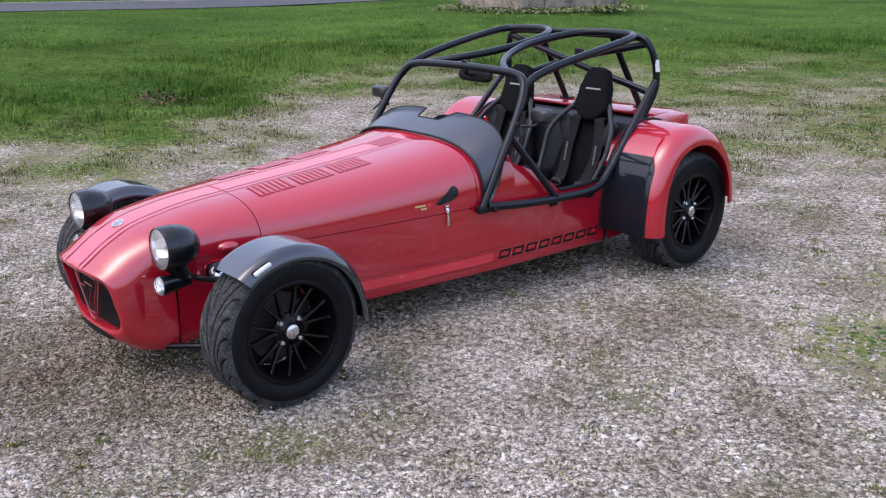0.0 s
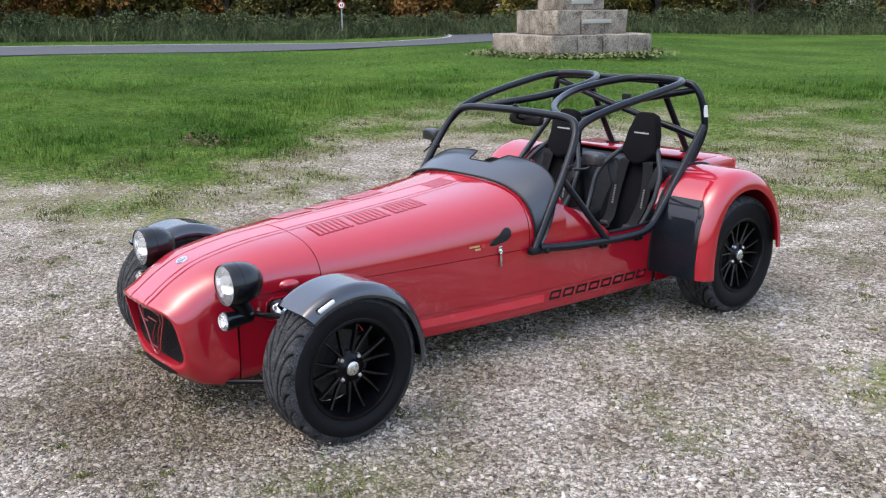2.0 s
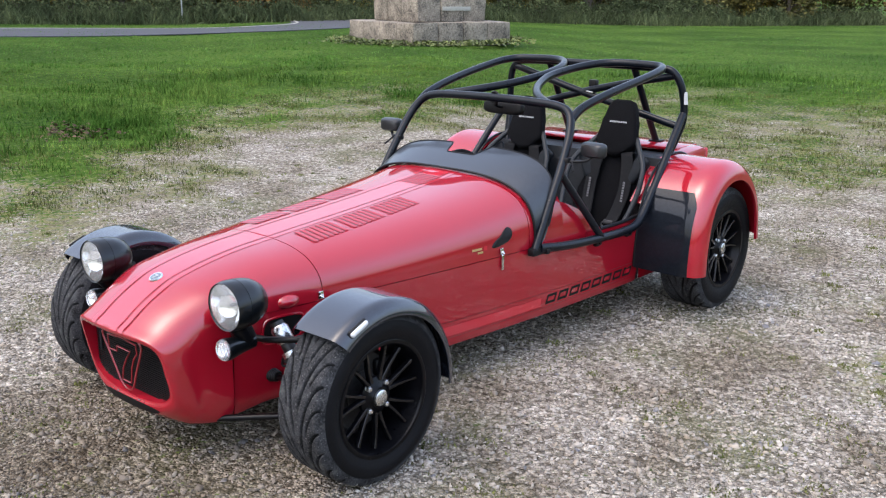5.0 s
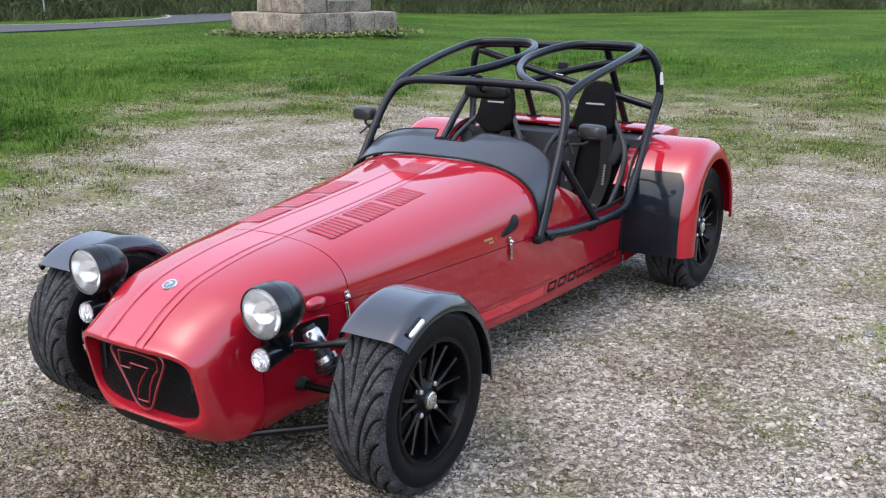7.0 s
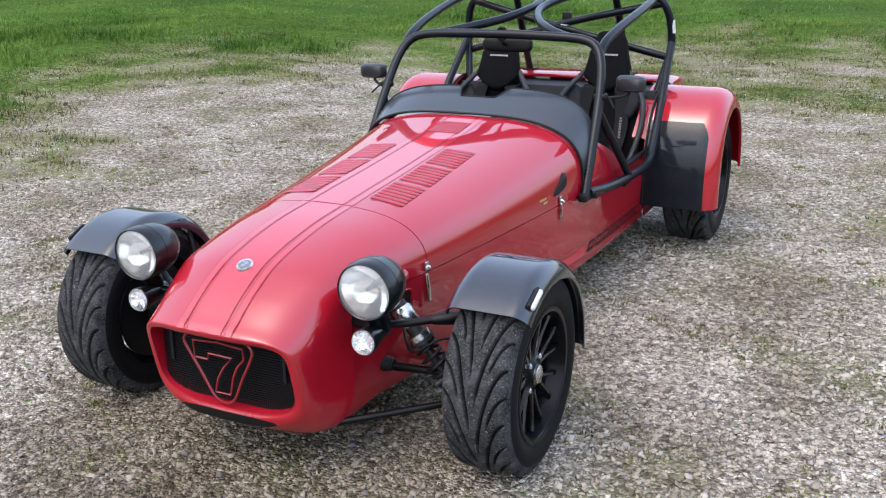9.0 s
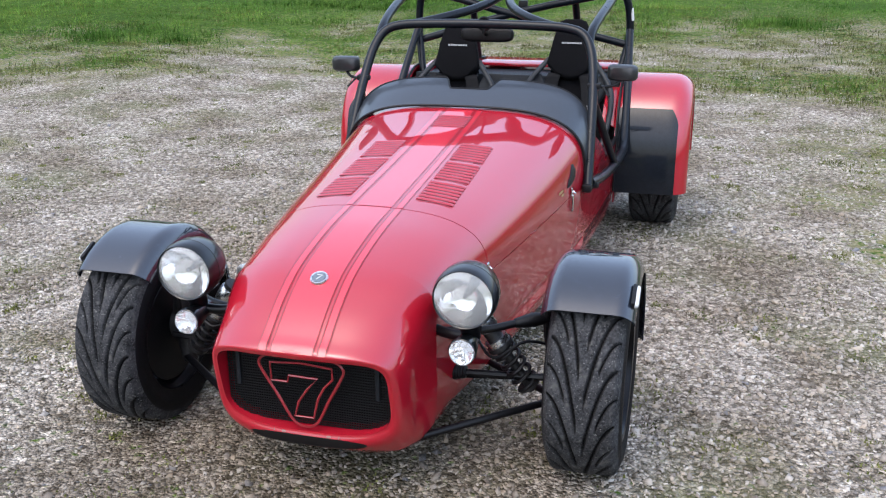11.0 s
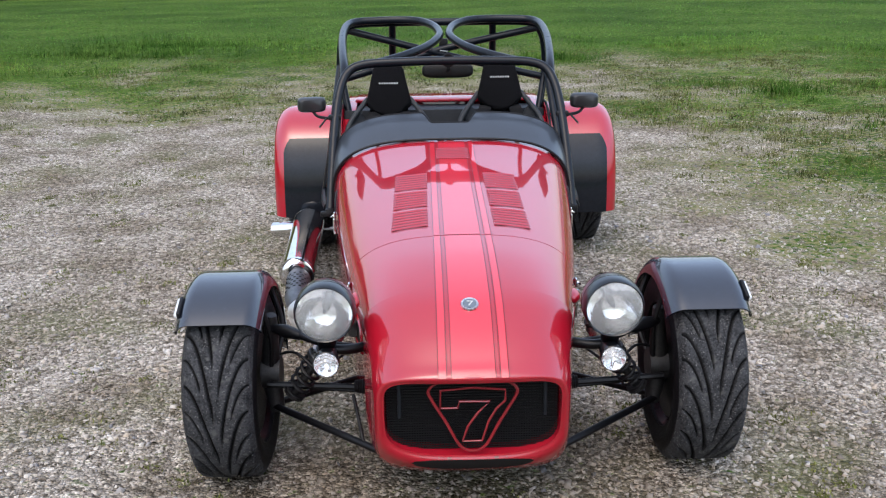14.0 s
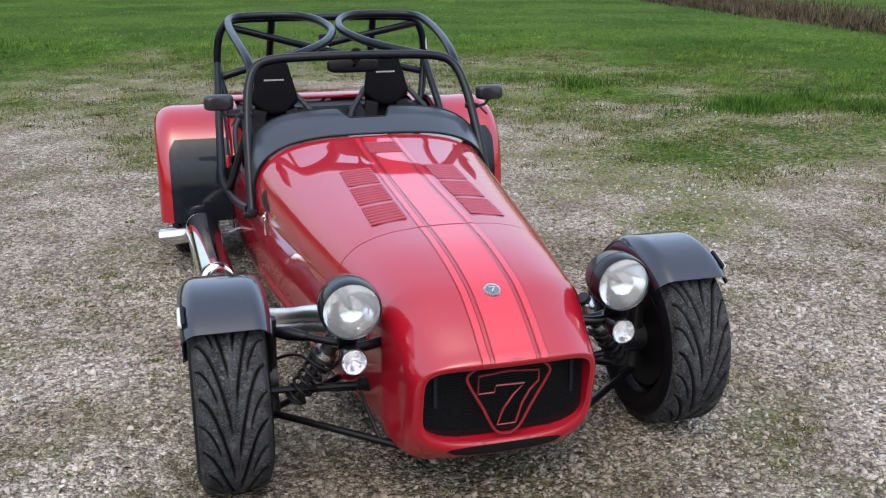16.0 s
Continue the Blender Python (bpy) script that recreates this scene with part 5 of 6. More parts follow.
mount = part("camera_mount", join(block(0.042, 0.034, 0.040, 0.006, centre=(0.004, 2.318, 0.968)), tube([(0.004, 2.300, 0.925), (0.004, 2.318, 0.945)], 0.010, 10), block(0.03, 0.04, 0.026, 0.006, centre=(0.004, 2.300, 0.930))), BLACK, car, "small black camera box on the cage brace")
part("mount_screw", tube([(-0.014, 2.278, 0.934), (0.022, 2.278, 0.930)], 0.004, 8), ALLOY, mount)

# steering wheel
ring = [(0.125 * math.cos(a), 0, 0.125 * math.sin(a)) for a in steps(0, 2 * math.pi, 40)[:-1]]
wheel_m = pose(-0.245, 1.52, 0.575, -24)
steer = part("steering_wheel", moved(tube(ring, 0.014, 10, closed=True), wheel_m), CLOTH, car, "black suede steering wheel")
part("steering_boss", moved(join(*[tube([(0, 0.004, 0), (0.12 * math.cos(a), 0, 0.12 * math.sin(a))], 0.009, 8) for a in (0.1, math.pi - 0.1, -math.pi / 2)], tube([(0, 0.01, 0), (0, -0.22, 0)], 0.02, 10)), wheel_m), BLACK, steer)
part("gear_lever", join(tube([(0, 1.56, 0.42), (0, 1.55, 0.52)], 0.008, 8), moved(lathe([(0.001, 0.03), (0.018, 0.024), (0.022, 0.008), (0.012, -0.012)], 16), pose(0, 1.55, 0.52) @ Matrix.Rotation(radians(-90), 4, "Y"))), ALLOY, car)


# ---- seats ----
def seat(s):
    lean = Matrix.Translation((0.257 * s, 1.950, 0.258 if s > 0 else 0.236)) @ Matrix.Rotation(radians(-20), 4, "X")
    wide = [(-0.165, 0.0), (0.165, 0.0), (0.178, 0.18), (0.172, 0.27), (0.140, 0.35), (0.100, 0.42), (0.070, 0.50), (0.060, 0.58), (-0.060, 0.58), (-0.070, 0.50), (-0.100, 0.42), (-0.140, 0.35), (-0.172, 0.27), (-0.178, 0.18)]
    back = part("seat", moved(plate(wide, 0.05, 0.014, 3), lean), CLOTH, car, "black bucket seat with a winged headrest")
    half = [(0.022, 0.432), (0.056, 0.454), (0.100, 0.486), (0.105, 0.503), (0.084, 0.590), (0.071, 0.655), (0.056, 0.685), (0.033, 0.694)]
    head = half + [(-x, z) for x, z in reversed(half)]
    part("headrest", moved(plate(head, 0.058, 0.016, 3), lean @ Matrix.Translation((0, -0.050, 0))), CLOTH, back, "black cloth headrest")
    marks = [block(0.0090, 0.002, 0.0070, centre=(0.0112 * (k - 3.5), 0, 0)) for k in range(8)]
    part("headrest_mark", moved(join(*marks), lean @ Matrix.Translation((0.0, -0.051, 0.585))), GREYPRINT, back)
    for q in (1, -1):
        bol = smooth_line([(0.098 * q, -0.02, 0.520), (0.132 * q, -0.045, 0.470), (0.178 * q, -0.072, 0.395), (0.192 * q, -0.088, 0.33), (0.188 * q, -0.095, 0.24), (0.165 * q, -0.14, 0.10), (0.155 * q, -0.28, 0.06)], 5)
        part("bolster", moved(tube(bol, 0.012, 10), lean), EDGING, back, "grey-edged seat bolster")
        pad = moved(block(0.070, 0.032, 0.13, 0.014, 3), lean @ pose(0.128 * q, -0.020, 0.385, 0, 30 * q, -10 * q))
        part("shoulder_pad", pad, VINYL, back, "dark grey shoulder pad")
        pts = smooth_line([(0.066 * q, 0.02, 0.47), (0.068 * q, -0.036, 0.450), (0.080 * q, -0.034, 0.40), (0.090 * q, -0.030, 0.28), (0.078 * q, -0.045, 0.17), (0.072 * q, -0.075, 0.115)], 5)
        rows = [[p + Vector((d, 0, 0)) for d in (-0.029, -0.01, 0.01, 0.029)] for p in pts]
        belt = part("harness_belt", moved(thick(grid(rows), 0.006), lean), WEB, back, "black shoulder belt")
        part("belt_mark", moved(join(*[block(0.010, 0.002, 0.0085, centre=(0, 0, 0.0118 * (k - 3.5))) for k in range(8)]), lean @ pose(0.089 * q, -0.0385, 0.27, 5)), DIMPRINT, back)
        buckle = tube([(0.072 * q + 0.032 * math.cos(a), -0.085, 0.105 + 0.014 * math.sin(a)) for a in steps(0, 2 * math.pi, 14)[:-1]], 0.004, 6, closed=True)
        part("belt_buckle", moved(join(buckle, block(0.05, 0.012, 0.02, 0.003, centre=(0.072 * q, -0.082, 0.118))), lean), DISC, back)
    part("seat_base", moved(block(0.34, 0.46, 0.09, 0.03, 3), pose(0.255 * s, 1.72, 0.245, 6)), CLOTH, back)


seat(1)
seat(-1)

# ---- side exhaust on the right flank ----
can = part("exhaust_silencer", tube(smooth_line([(-0.598, 1.137, 0.179), (-0.603, 1.16, 0.181), (-0.606, 1.20, 0.183), (-0.622, 1.74, 0.212), (-0.625, 1.80, 0.215), (-0.626, 1.84, 0.216)], 4), [0.046, 0.056, 0.064, 0.068] + [0.070] * 11 + [0.070] * 2 + [0.066, 0.058, 0.045, 0.03] + [0.02] * 0, 28), CHROME, car, "polished steel side exhaust silencer")
part("exhaust_tip", join(tube(smooth_line([(-0.632, 1.80, 0.200), (-0.665, 1.84, 0.186), (-0.70, 1.862, 0.175), (-0.796, 1.893, 0.163)], 4), 0.036, 18, caps=False), tube([(-0.780, 1.888, 0.165), (-0.752, 1.879, 0.168)], 0.033, 18)), CHROME, can)
part("catalyst", tube(smooth_line([(-0.555, 0.78, 0.175), (-0.568, 0.86, 0.172), (-0.575, 0.92, 0.172), (-0.590, 1.07, 0.176), (-0.593, 1.098, 0.177)], 3), [0.03, 0.036, 0.041, 0.045, 0.046, 0.046, 0.046, 0.046, 0.046, 0.046, 0.046, 0.046, 0.044], 20), HEATSHIELD, can, "dark perforated heat shield")
holes = []
for row, y in enumerate(steps(0.90, 1.05, 6)):
    q = (y - 0.90) / 0.15
    for k in range(14):
        a = 2 * math.pi * (k + 0.5 * (row % 2)) / 14
        holes.append(moved(block(0.002, 0.009, 0.009, 0.0), pose(-0.573 - 0.016 * q + 0.0458 * math.cos(a), y, 0.172 + 0.003 * q + 0.0458 * math.sin(a), 0, -math.degrees(a), 0)))
part("shield_hole", join(*holes), BLACK_MARK, can, "rows of round holes in the heat shield")
part("exhaust_neck", tube([(-0.590, 1.08, 0.176), (-0.600, 1.15, 0.179)], 0.037, 20), BLACK, can)
for dz, dy in ((0.002, 0.0), (-0.042, 0.012)):
    part("exhaust_pipe", tube(smooth_line([(-0.30, 0.0 + dy, 0.418 + dz), (-0.385, 0.11 + dy, 0.387 + dz), (-0.43, 0.21 + dy, 0.350 + dz), (-0.475, 0.33 + dy, 0.312 + dz), (-0.515, 0.46 + dy, 0.265 + dz * 0.7), (-0.545, 0.62, 0.22 + dz * 0.3), (-0.556, 0.80, 0.175)], 6), 0.0225, 16), PIPE, can, "polished steel primary pipe")
part("silencer_bracket", join(block(0.14, 0.02, 0.006, 0.002, centre=(-0.53, 1.70, 0.215)), tube([(-0.47, 1.70, 0.23), (-0.52, 1.70, 0.215)], 0.008, 8)), STEEL, can)

# ---- road, verge, hedge, memorial and distance ----
FAR_SCALE = 0.63


def afar(x, y, z=0.2):
    """A place of the far side, laid out on a larger plan, set down on the field."""
    a = radians(2.9)
    x, y = x - 3.06, y + 1.86
    x, y = 3.20 + FAR_SCALE * (x * math.cos(a) - y * math.sin(a)), -1.74 + FAR_SCALE * (x * math.sin(a) + y * math.cos(a))
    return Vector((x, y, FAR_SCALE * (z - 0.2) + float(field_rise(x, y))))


ASPHALT = material("asphalt", (0.048, 0.048, 0.054), 0.85, var=0.15, scale=0.5, bump=0.3, bump_scale=60, fine=40)
STONE = material("weathered_limestone", (0.110, 0.092, 0.072), 0.9, var=0.5, scale=2.6, second=(0.225, 0.192, 0.150), bump=1.0, bump_scale=11, fine=7)
PALE = material("pale_plaque", (0.34, 0.33, 0.29), 0.8, var=0.1, scale=4)
near_edge = [(-44.9, -52.4), (-39.2, -7.2), (-36.3, 6.7), (-34.7, 12.8), (-32.3, 20.6), (-30.1, 27.6), (-29.6, 32.8), (-31.8, 38.9), (-39.6, 46.7)]
far_edge = [(-57.0, -52.4), (-48.3, -7.2), (-45.7, 6.7), (-43.5, 13.7), (-40.5, 20.6), (-36.6, 27.6), (-35.3, 31.1), (-36.6, 34.6), (-43.1, 39.8)]


def ribbon(name, a, b, z, mat, label):
    p, q = smooth_line([afar(x, y, z) for x, y in a], 6), smooth_line([afar(x, y, z) for x, y in b], 6)
    me = mesh_of(name, thick(grid([p, q]), 0.02), mat)
    return tagged(new(name, me), label, name, kind="structure")


ribbon("road", near_edge, far_edge, 0.212, ASPHALT, "grey asphalt country road")
inner = [(x + 0.35, y) for x, y in far_edge]
ribbon("road_marking", inner, [(x + 0.22, y) for x, y in inner], 0.220, PALE, "thin white edge line on the road")


def memorial():
    base = thing("stone_memorial", "weathered grey limestone memorial base with three square steps", "memorial", at=afar(-20.0, 25.56, 0.18))
    base.rotation_euler = (0, 0, radians(76))
    base.scale = (FAR_SCALE,) * 3
    rng = random.Random(4)
    z = -0.05
    for side, high, across in ((4.15, 0.78, 4), (2.90, 0.82, 3), (1.78, 1.0, 2)):
        cell = side / across
        for i in range(across):
            for j in range(across):
                if across > 2 and 0 < i < across - 1 and 0 < j < across - 1:
                    continue
                bm_shape = block(cell - 0.02, cell - 0.02, high - 0.01 + rng.uniform(-0.015, 0.015), 0.035, 2, centre=(-side / 2 + cell * (i + 0.5) + rng.uniform(-0.015, 0.015), -side / 2 + cell * (j + 0.5) + rng.uniform(-0.015, 0.015), z + high / 2))
                v = [(x + 0.03 * math.sin(9 * zz + 5 * y), y + 0.03 * math.sin(8 * x + 4 * zz), zz + 0.02 * math.sin(5 * x + 3 * y)) for x, y, zz in bm_shape[0]]
                part("stone_block", (v, bm_shape[1]), STONE, base)
        part("stone_core", block(side - 0.14, side - 0.14, high - 0.03, centre=(0, 0, z + high / 2)), STONE, base)
        z += high
    for (x, y, zz, turn, wide, high) in ((0.15, -1.465, 1.17, 0, 1.2, 0.14), (-0.1, -0.91, 1.85, 0, 0.9, 0.18)):
        part("plaque", moved(block(wide, 0.03, high, 0.006), pose(x, y, zz, 0, 0, turn)), PALE, base, "pale inscribed plaque")
    return base


memorial()

# leaves: small bent quads
def leaf_cloud(rng, blobs, count, leaf, flat=0.85):
    vs, fs = [], []
    per = max(1, count // len(blobs))
    quad = np.array([(-0.5, 0, 0), (0, -0.38, 0.06), (0.5, 0, 0), (0, 0.38, 0.06)])
    face = np.array([(0, 1, 2, 3)])
    k = 0
    for (bx, by, bz, r) in blobs:
        d = rng.normal(0, 1, (per, 3))
        d /= np.linalg.norm(d, axis=1)[:, None]
        p = d * (r * rng.uniform(0.45, 1.08, per) ** 0.6)[:, None] * np.array((1, 1, flat)) + np.array((bx, by, bz))
        p = p[p[:, 2] > 0.05]
        m = len(p)
        s = leaf * rng.uniform(0.6, 1.5, m)
        v, f = many(quad, face, p, turns(rng.uniform(0, 6.28, m), rng.uniform(-1.2, 1.2, m), rng.uniform(-1.2, 1.2, m)), np.stack([s, s, s], -1))
        vs.append(v)
        fs.append(f + k)
        k += len(v)
    return np.concatenate(vs), np.concatenate(fs)


LEAF = {
    "autumn": material("autumn_leaf", (0.12, 0.060, 0.016), 0.7, var=0.3, scale=0.5, second=(0.20, 0.105, 0.028), island=0.5, spec=0.1),
    "olive": material("olive_leaf", (0.050, 0.052, 0.016), 0.7, var=0.3, scale=0.5, second=(0.10, 0.090, 0.028), island=0.5, spec=0.1),
    "yellow": material("yellow_leaf", (0.12, 0.095, 0.020), 0.7, var=0.3, scale=0.5, second=(0.19, 0.15, 0.035), island=0.5, spec=0.1),
    "green": material("bramble_leaf", (0.034, 0.048, 0.020), 0.9, var=0.3, scale=0.5, second=(0.085, 0.105, 0.048), island=0.5, spec=0.1),
}
BARK = material("bark", (0.075, 0.060, 0.048), 0.9, var=0.4, scale=6, bump=0.8, bump_scale=30)


def tree(seed, tone, high, spread, label, category, leaf=0.17, count=4600):
    rng = np.random.default_rng(seed)
    top = thing(category, label, category)
    limbs = [tube([(0, 0, -0.1), (0.1, 0.05, high * 0.3), (0.05, 0.1, high * 0.62)], [0.16, 0.12, 0.06], 8)]
    blobs = []
    for k in range(13):
        a, hh = rng.uniform(0, 6.28), rng.uniform(0.12, 0.92)
        r = spread * rng.uniform(0.25, 0.95) * (1 - 0.35 * hh)
        tip = (r * math.cos(a), r * math.sin(a), high * hh)
        blobs.append((*tip, spread * rng.uniform(0.28, 0.48)))
        limbs.append(tube([(0.05, 0.05, high * hh * 0.45), (tip[0] * 0.5, tip[1] * 0.5, high * hh * 0.75), tip], [0.06, 0.035, 0.012], 5))
    part("trunk", join(*limbs), BARK, top)
    v, f = leaf_cloud(rng, blobs, count, leaf)
    crown = new("crown", bulk_mesh("crown", v, f, LEAF[tone]))
    crown.parent = top
    return top


def line_point(q):
    """Along the hedge behind the road, from the memorial's far side to the left."""
    pts = smooth_line([(-62.0, -5.5, 0), (-53.1, 10.5, 0), (-47.7, 21.2, 0), (-41.5, 32.7, 0), (-34.4, 46.1, 0), (-26.4, 60.3, 0), (-14.8, 74.6, 0)], 10)
    k = q * (len(pts) - 1)
    i = min(int(k), len(pts) - 2)
    return pts[i].lerp(pts[i + 1], k - i)


KINDS = [
    tree(1, "autumn", 5.2, 2.6, "copper-brown autumn tree in the hedgerow", "tree"),
    tree(2, "olive", 6.0, 2.8, "dull olive autumn tree in the hedgerow", "tree"),
    tree(3, "yellow", 4.4, 2.4, "yellowing autumn tree in the hedgerow", "tree"),
    tree(4, "olive", 3.4, 2.4, "dull olive hedge bush with thin twigs", "bush"),
    tree(5, "autumn", 4.0, 2.8, "rusty brown hedge bush", "bush"),
    tree(6, "green", 1.15, 1.5, "green bramble bush at the field edge", "bush", 0.098, 3400),
]
rng = random.Random(8)
first = [True] * len(KINDS)


def set_out(k, x, y, size):
    size *= FAR_SCALE
    if k != 5 and -1.0 < x + 0.5 * y < 4.9:
        k, size = 5, size * 1.25      # a low stretch of hedge
    m = pose(*afar(x, y, 0.15), 0, 0, rng.uniform(0, 360)) @ Matrix.Diagonal((size, size, size * rng.uniform(0.9, 1.15), 1))
    if first[k]:
        KINDS[k].matrix_basis = m
        first[k] = False
    else:
        made = copy_thing(KINDS[k], m.normalized())
        made.scale = (size, size, size)


order = [0, 0, 4, 1, 0, 4, 0, 1, 2, 1, 3, 1, 3, 2, 1, 2, 3, 1, 1, 2, 1, 3]
for i in range(64):
    q = (i + rng.uniform(-0.3, 0.3)) / 64
    p = line_point(min(max(q, 0), 1))
    k = order[min(int(q * len(order)), len(order) - 1)]
    if rng.random() < 0.3:
        k = rng.choice((1, 2, 3, 4))
    back = rng.uniform(3.0, 7.0)
    set_out(k, p.x - back * 0.85, p.y + back * 0.5, rng.uniform(0.85, 1.25))
for i in range(46):
    p = line_point((i + 0.5) / 46)
    back = rng.uniform(9.0, 15.0)
    set_out(rng.choice((0, 1, 1, 2, 4)), p.x - back * 0.85, p.y + back * 0.5, rng.uniform(1.3, 1.8))
for i in range(60):
    q = (i + rng.uniform(-0.3, 0.3)) / 60
    p = line_point(min(max(q, 0), 1))
    set_out(5, p.x - rng.uniform(0.6, 2.0) * 0.85, p.y + 0.6, rng.uniform(0.75, 1.15))

# the hedge goes on behind the field
for i in range(14):
    q = (i + rng.uniform(-0.3, 0.3)) / 13
    x, y = -14.0 + 34 * q, 75.5 + 13 * q
    set_out(rng.choice((1, 2, 3, 4)), x - 2.0, y + rng.uniform(3, 6), rng.uniform(0.9, 1.3))
    set_out(rng.choice((0, 1, 1, 4)), x - 5.0, y + rng.uniform(9, 14), rng.uniform(1.3, 1.8))
    set_out(5, x, y + 1.0, rng.uniform(0.8, 1.2))

# tall weeds at the hedge foot
wr = np.random.default_rng(17)
m = 42000
along = np.array([line_point(q)[:2] for q in np.linspace(0, 1, 400)] + [(-14.8 + 34 * q, 74.6 + 13 * q) for q in np.linspace(0, 1, 90)])
pick = along[wr.integers(0, 490, m)] + wr.normal(0, 0.9, (m, 2)) + wr.uniform(-1, 1, (m, 1)) * np.array((0.4, 0.9))
hh = wr.uniform(0.35, 1.15, m) * FAR_SCALE
pick = np.array([afar(px, py, 0.18) for px, py in pick])
v, f = many(np.array([(-0.5, 0, 0), (0.5, 0, 0), (-0.4, 0.15, 0.55), (0.4, 0.15, 0.55), (0.0, 0.6, 0.95)]), np.array([(0, 1, 3), (0, 3, 2), (2, 3, 4)]),
            pick, turns(wr.uniform(0, 6.28, m), wr.normal(0, 0.45, m), wr.normal(0, 0.5, m)), np.stack([wr.uniform(0.010, 0.025, m), hh * 0.9, hh], -1))
tagged(new("tall_weeds", bulk_mesh("tall_weeds", v, f, LEAF["green"])), "tall grey-green weeds leaning along the verge", "weeds", kind="stuff")

# ivy round the memorial
iv = np.random.default_rng(23)
m = 4200
r = FAR_SCALE * (2.6 + np.abs(iv.normal(0, 0.5, m)))
a = iv.uniform(0, 6.28, m)
s = iv.uniform(0.03, 0.085, m)
v, f = many(np.array([(-0.5, 0, 0), (0, -0.5, 0.1), (0.5, 0, 0), (0, 0.5, 0.1)]), np.array([(0, 1, 2, 3)]), np.stack([afar(-20.0, 25.56).x + r * np.cos(a), afar(-20.0, 25.56).y + r * np.sin(a), afar(-20.0, 25.56, 0.18).z + iv.uniform(0.02, 0.13, m) * np.clip(4.4 - r / FAR_SCALE, 0.25, 0.8)], -1),
            turns(iv.uniform(0, 6.28, m), iv.normal(0, 0.5, m), iv.normal(0, 0.5, m)), np.stack([s, s, s], -1))
IVY = material("ivy_leaf", (0.045, 0.075, 0.016), 0.8, var=0.3, scale=0.6, second=(0.120, 0.135, 0.038), island=0.4)
tagged(new("ivy", bulk_mesh("ivy", v, f, IVY)), "low yellow-green ivy growing round the memorial", "ivy", kind="stuff")

# road sign
SIGNRED = material("sign_red", (0.42, 0.02, 0.02), 0.4, 0.0, 0.3, var=0.1, scale=4)
SIGNWHITE = material("sign_white", (0.65, 0.66, 0.66), 0.4, 0.0, 0.3, var=0.06, scale=4)
GALV = material("galvanised_steel", (0.40, 0.41, 0.42), 0.5, 0.8, var=0.15, scale=10)
sx, sy = -41.6, 31.4
sign = thing("road_sign", "red warning triangle above a round sign on grey post", "road sign", at=afar(sx, sy, 0.2))
sign.rotation_euler = (0, 0, radians(56))
sign.scale = (FAR_SCALE,) * 3
part("post", tube([(0, 0.04, -0.1), (0, 0.04, 2.75)], 0.038, 10), GALV, sign)
tri = [(-0.27, 2.12), (0.27, 2.12), (0, 2.60)]
tri_part = part("triangle_plate", plate(tri, 0.012, 0.002), SIGNRED, sign, "red-bordered warning triangle")
part("triangle_face", moved(plate([(-0.18, 2.17), (0.18, 2.17), (0, 2.49)], 0.006), pose(0, -0.006, 0)), SIGNWHITE, tri_part)
part("triangle_mark", block(0.04, 0.006, 0.15, 0.002, centre=(0, -0.010, 2.28)), BLACK_MARK, tri_part)
disc = [(0.21 * math.cos(a), 1.84 + 0.21 * math.sin(a)) for a in steps(0, 2 * math.pi, 32)[:-1]]
disc_part = part("round_plate", plate(disc, 0.012, 0.002), SIGNRED, sign, "round red-rimmed sign")
part("round_face", moved(plate([(x * 0.76, 1.84 + (z - 1.84) * 0.76) for x, z in disc], 0.006), pose(0, -0.006, 0)), SIGNWHITE, disc_part)
for x in (-0.055, 0.055):
    part("round_mark", block(0.05, 0.006, 0.13, 0.002, centre=(x, -0.010, 1.84)), BLACK_MARK, disc_part)

# stock fence along the field's far side
WOOD = material("grey_wood", (0.14, 0.125, 0.105), 0.9, var=0.3, scale=5, bump=0.5, bump_scale=40)
fence = thing("fence", "grey wooden post and wire stock fence at the field edge", "fence")
post_me = mesh_of("post", tube([(0, 0, -0.1), (0, 0, 1.2)], [0.06, 0.05], 8), WOOD)
a, b = afar(-24.0, 78.0, 0.2), afar(30.0, 86.0, 0.2)
for i in range(19):
    placed("post", post_me, fence, Matrix.Translation(a.lerp(b, i / 18)) @ Matrix.Diagonal((FAR_SCALE, FAR_SCALE, FAR_SCALE, 1)))
for z in (0.16, 0.31, 0.47, 0.63, 0.72):
    part("wire", tube([a + Vector((0, 0, z)), b + Vector((0, 0, z))], 0.006, 4), GALV, fence)

# ploughed hillside far off
HILL = material("ploughed_hill", (0.15, 0.115, 0.105), 0.95, var=0.2, scale=0.02, second=(0.19, 0.15, 0.135), fine=20)
rows = []
for i in range(61):
    az = radians(43 + 115 * i / 60)
    row = []
    for k in range(13):
        r = 320 + 45 * k
        lift = 46 * (math.sin(math.pi * k / 12) ** 1.2 if k < 7 else 1.0) * (0.75 + 0.25 * math.sin(az * 5.0 + 1.0))
        row.append((r * math.cos(az), r * math.sin(az), lift * min(1, k / 6) - 0.5))
    rows.append(row)
tagged(new("far_hill", mesh_of("far_hill", grid(rows), HILL)), "distant bare ploughed hillside", "hill", kind="structure")

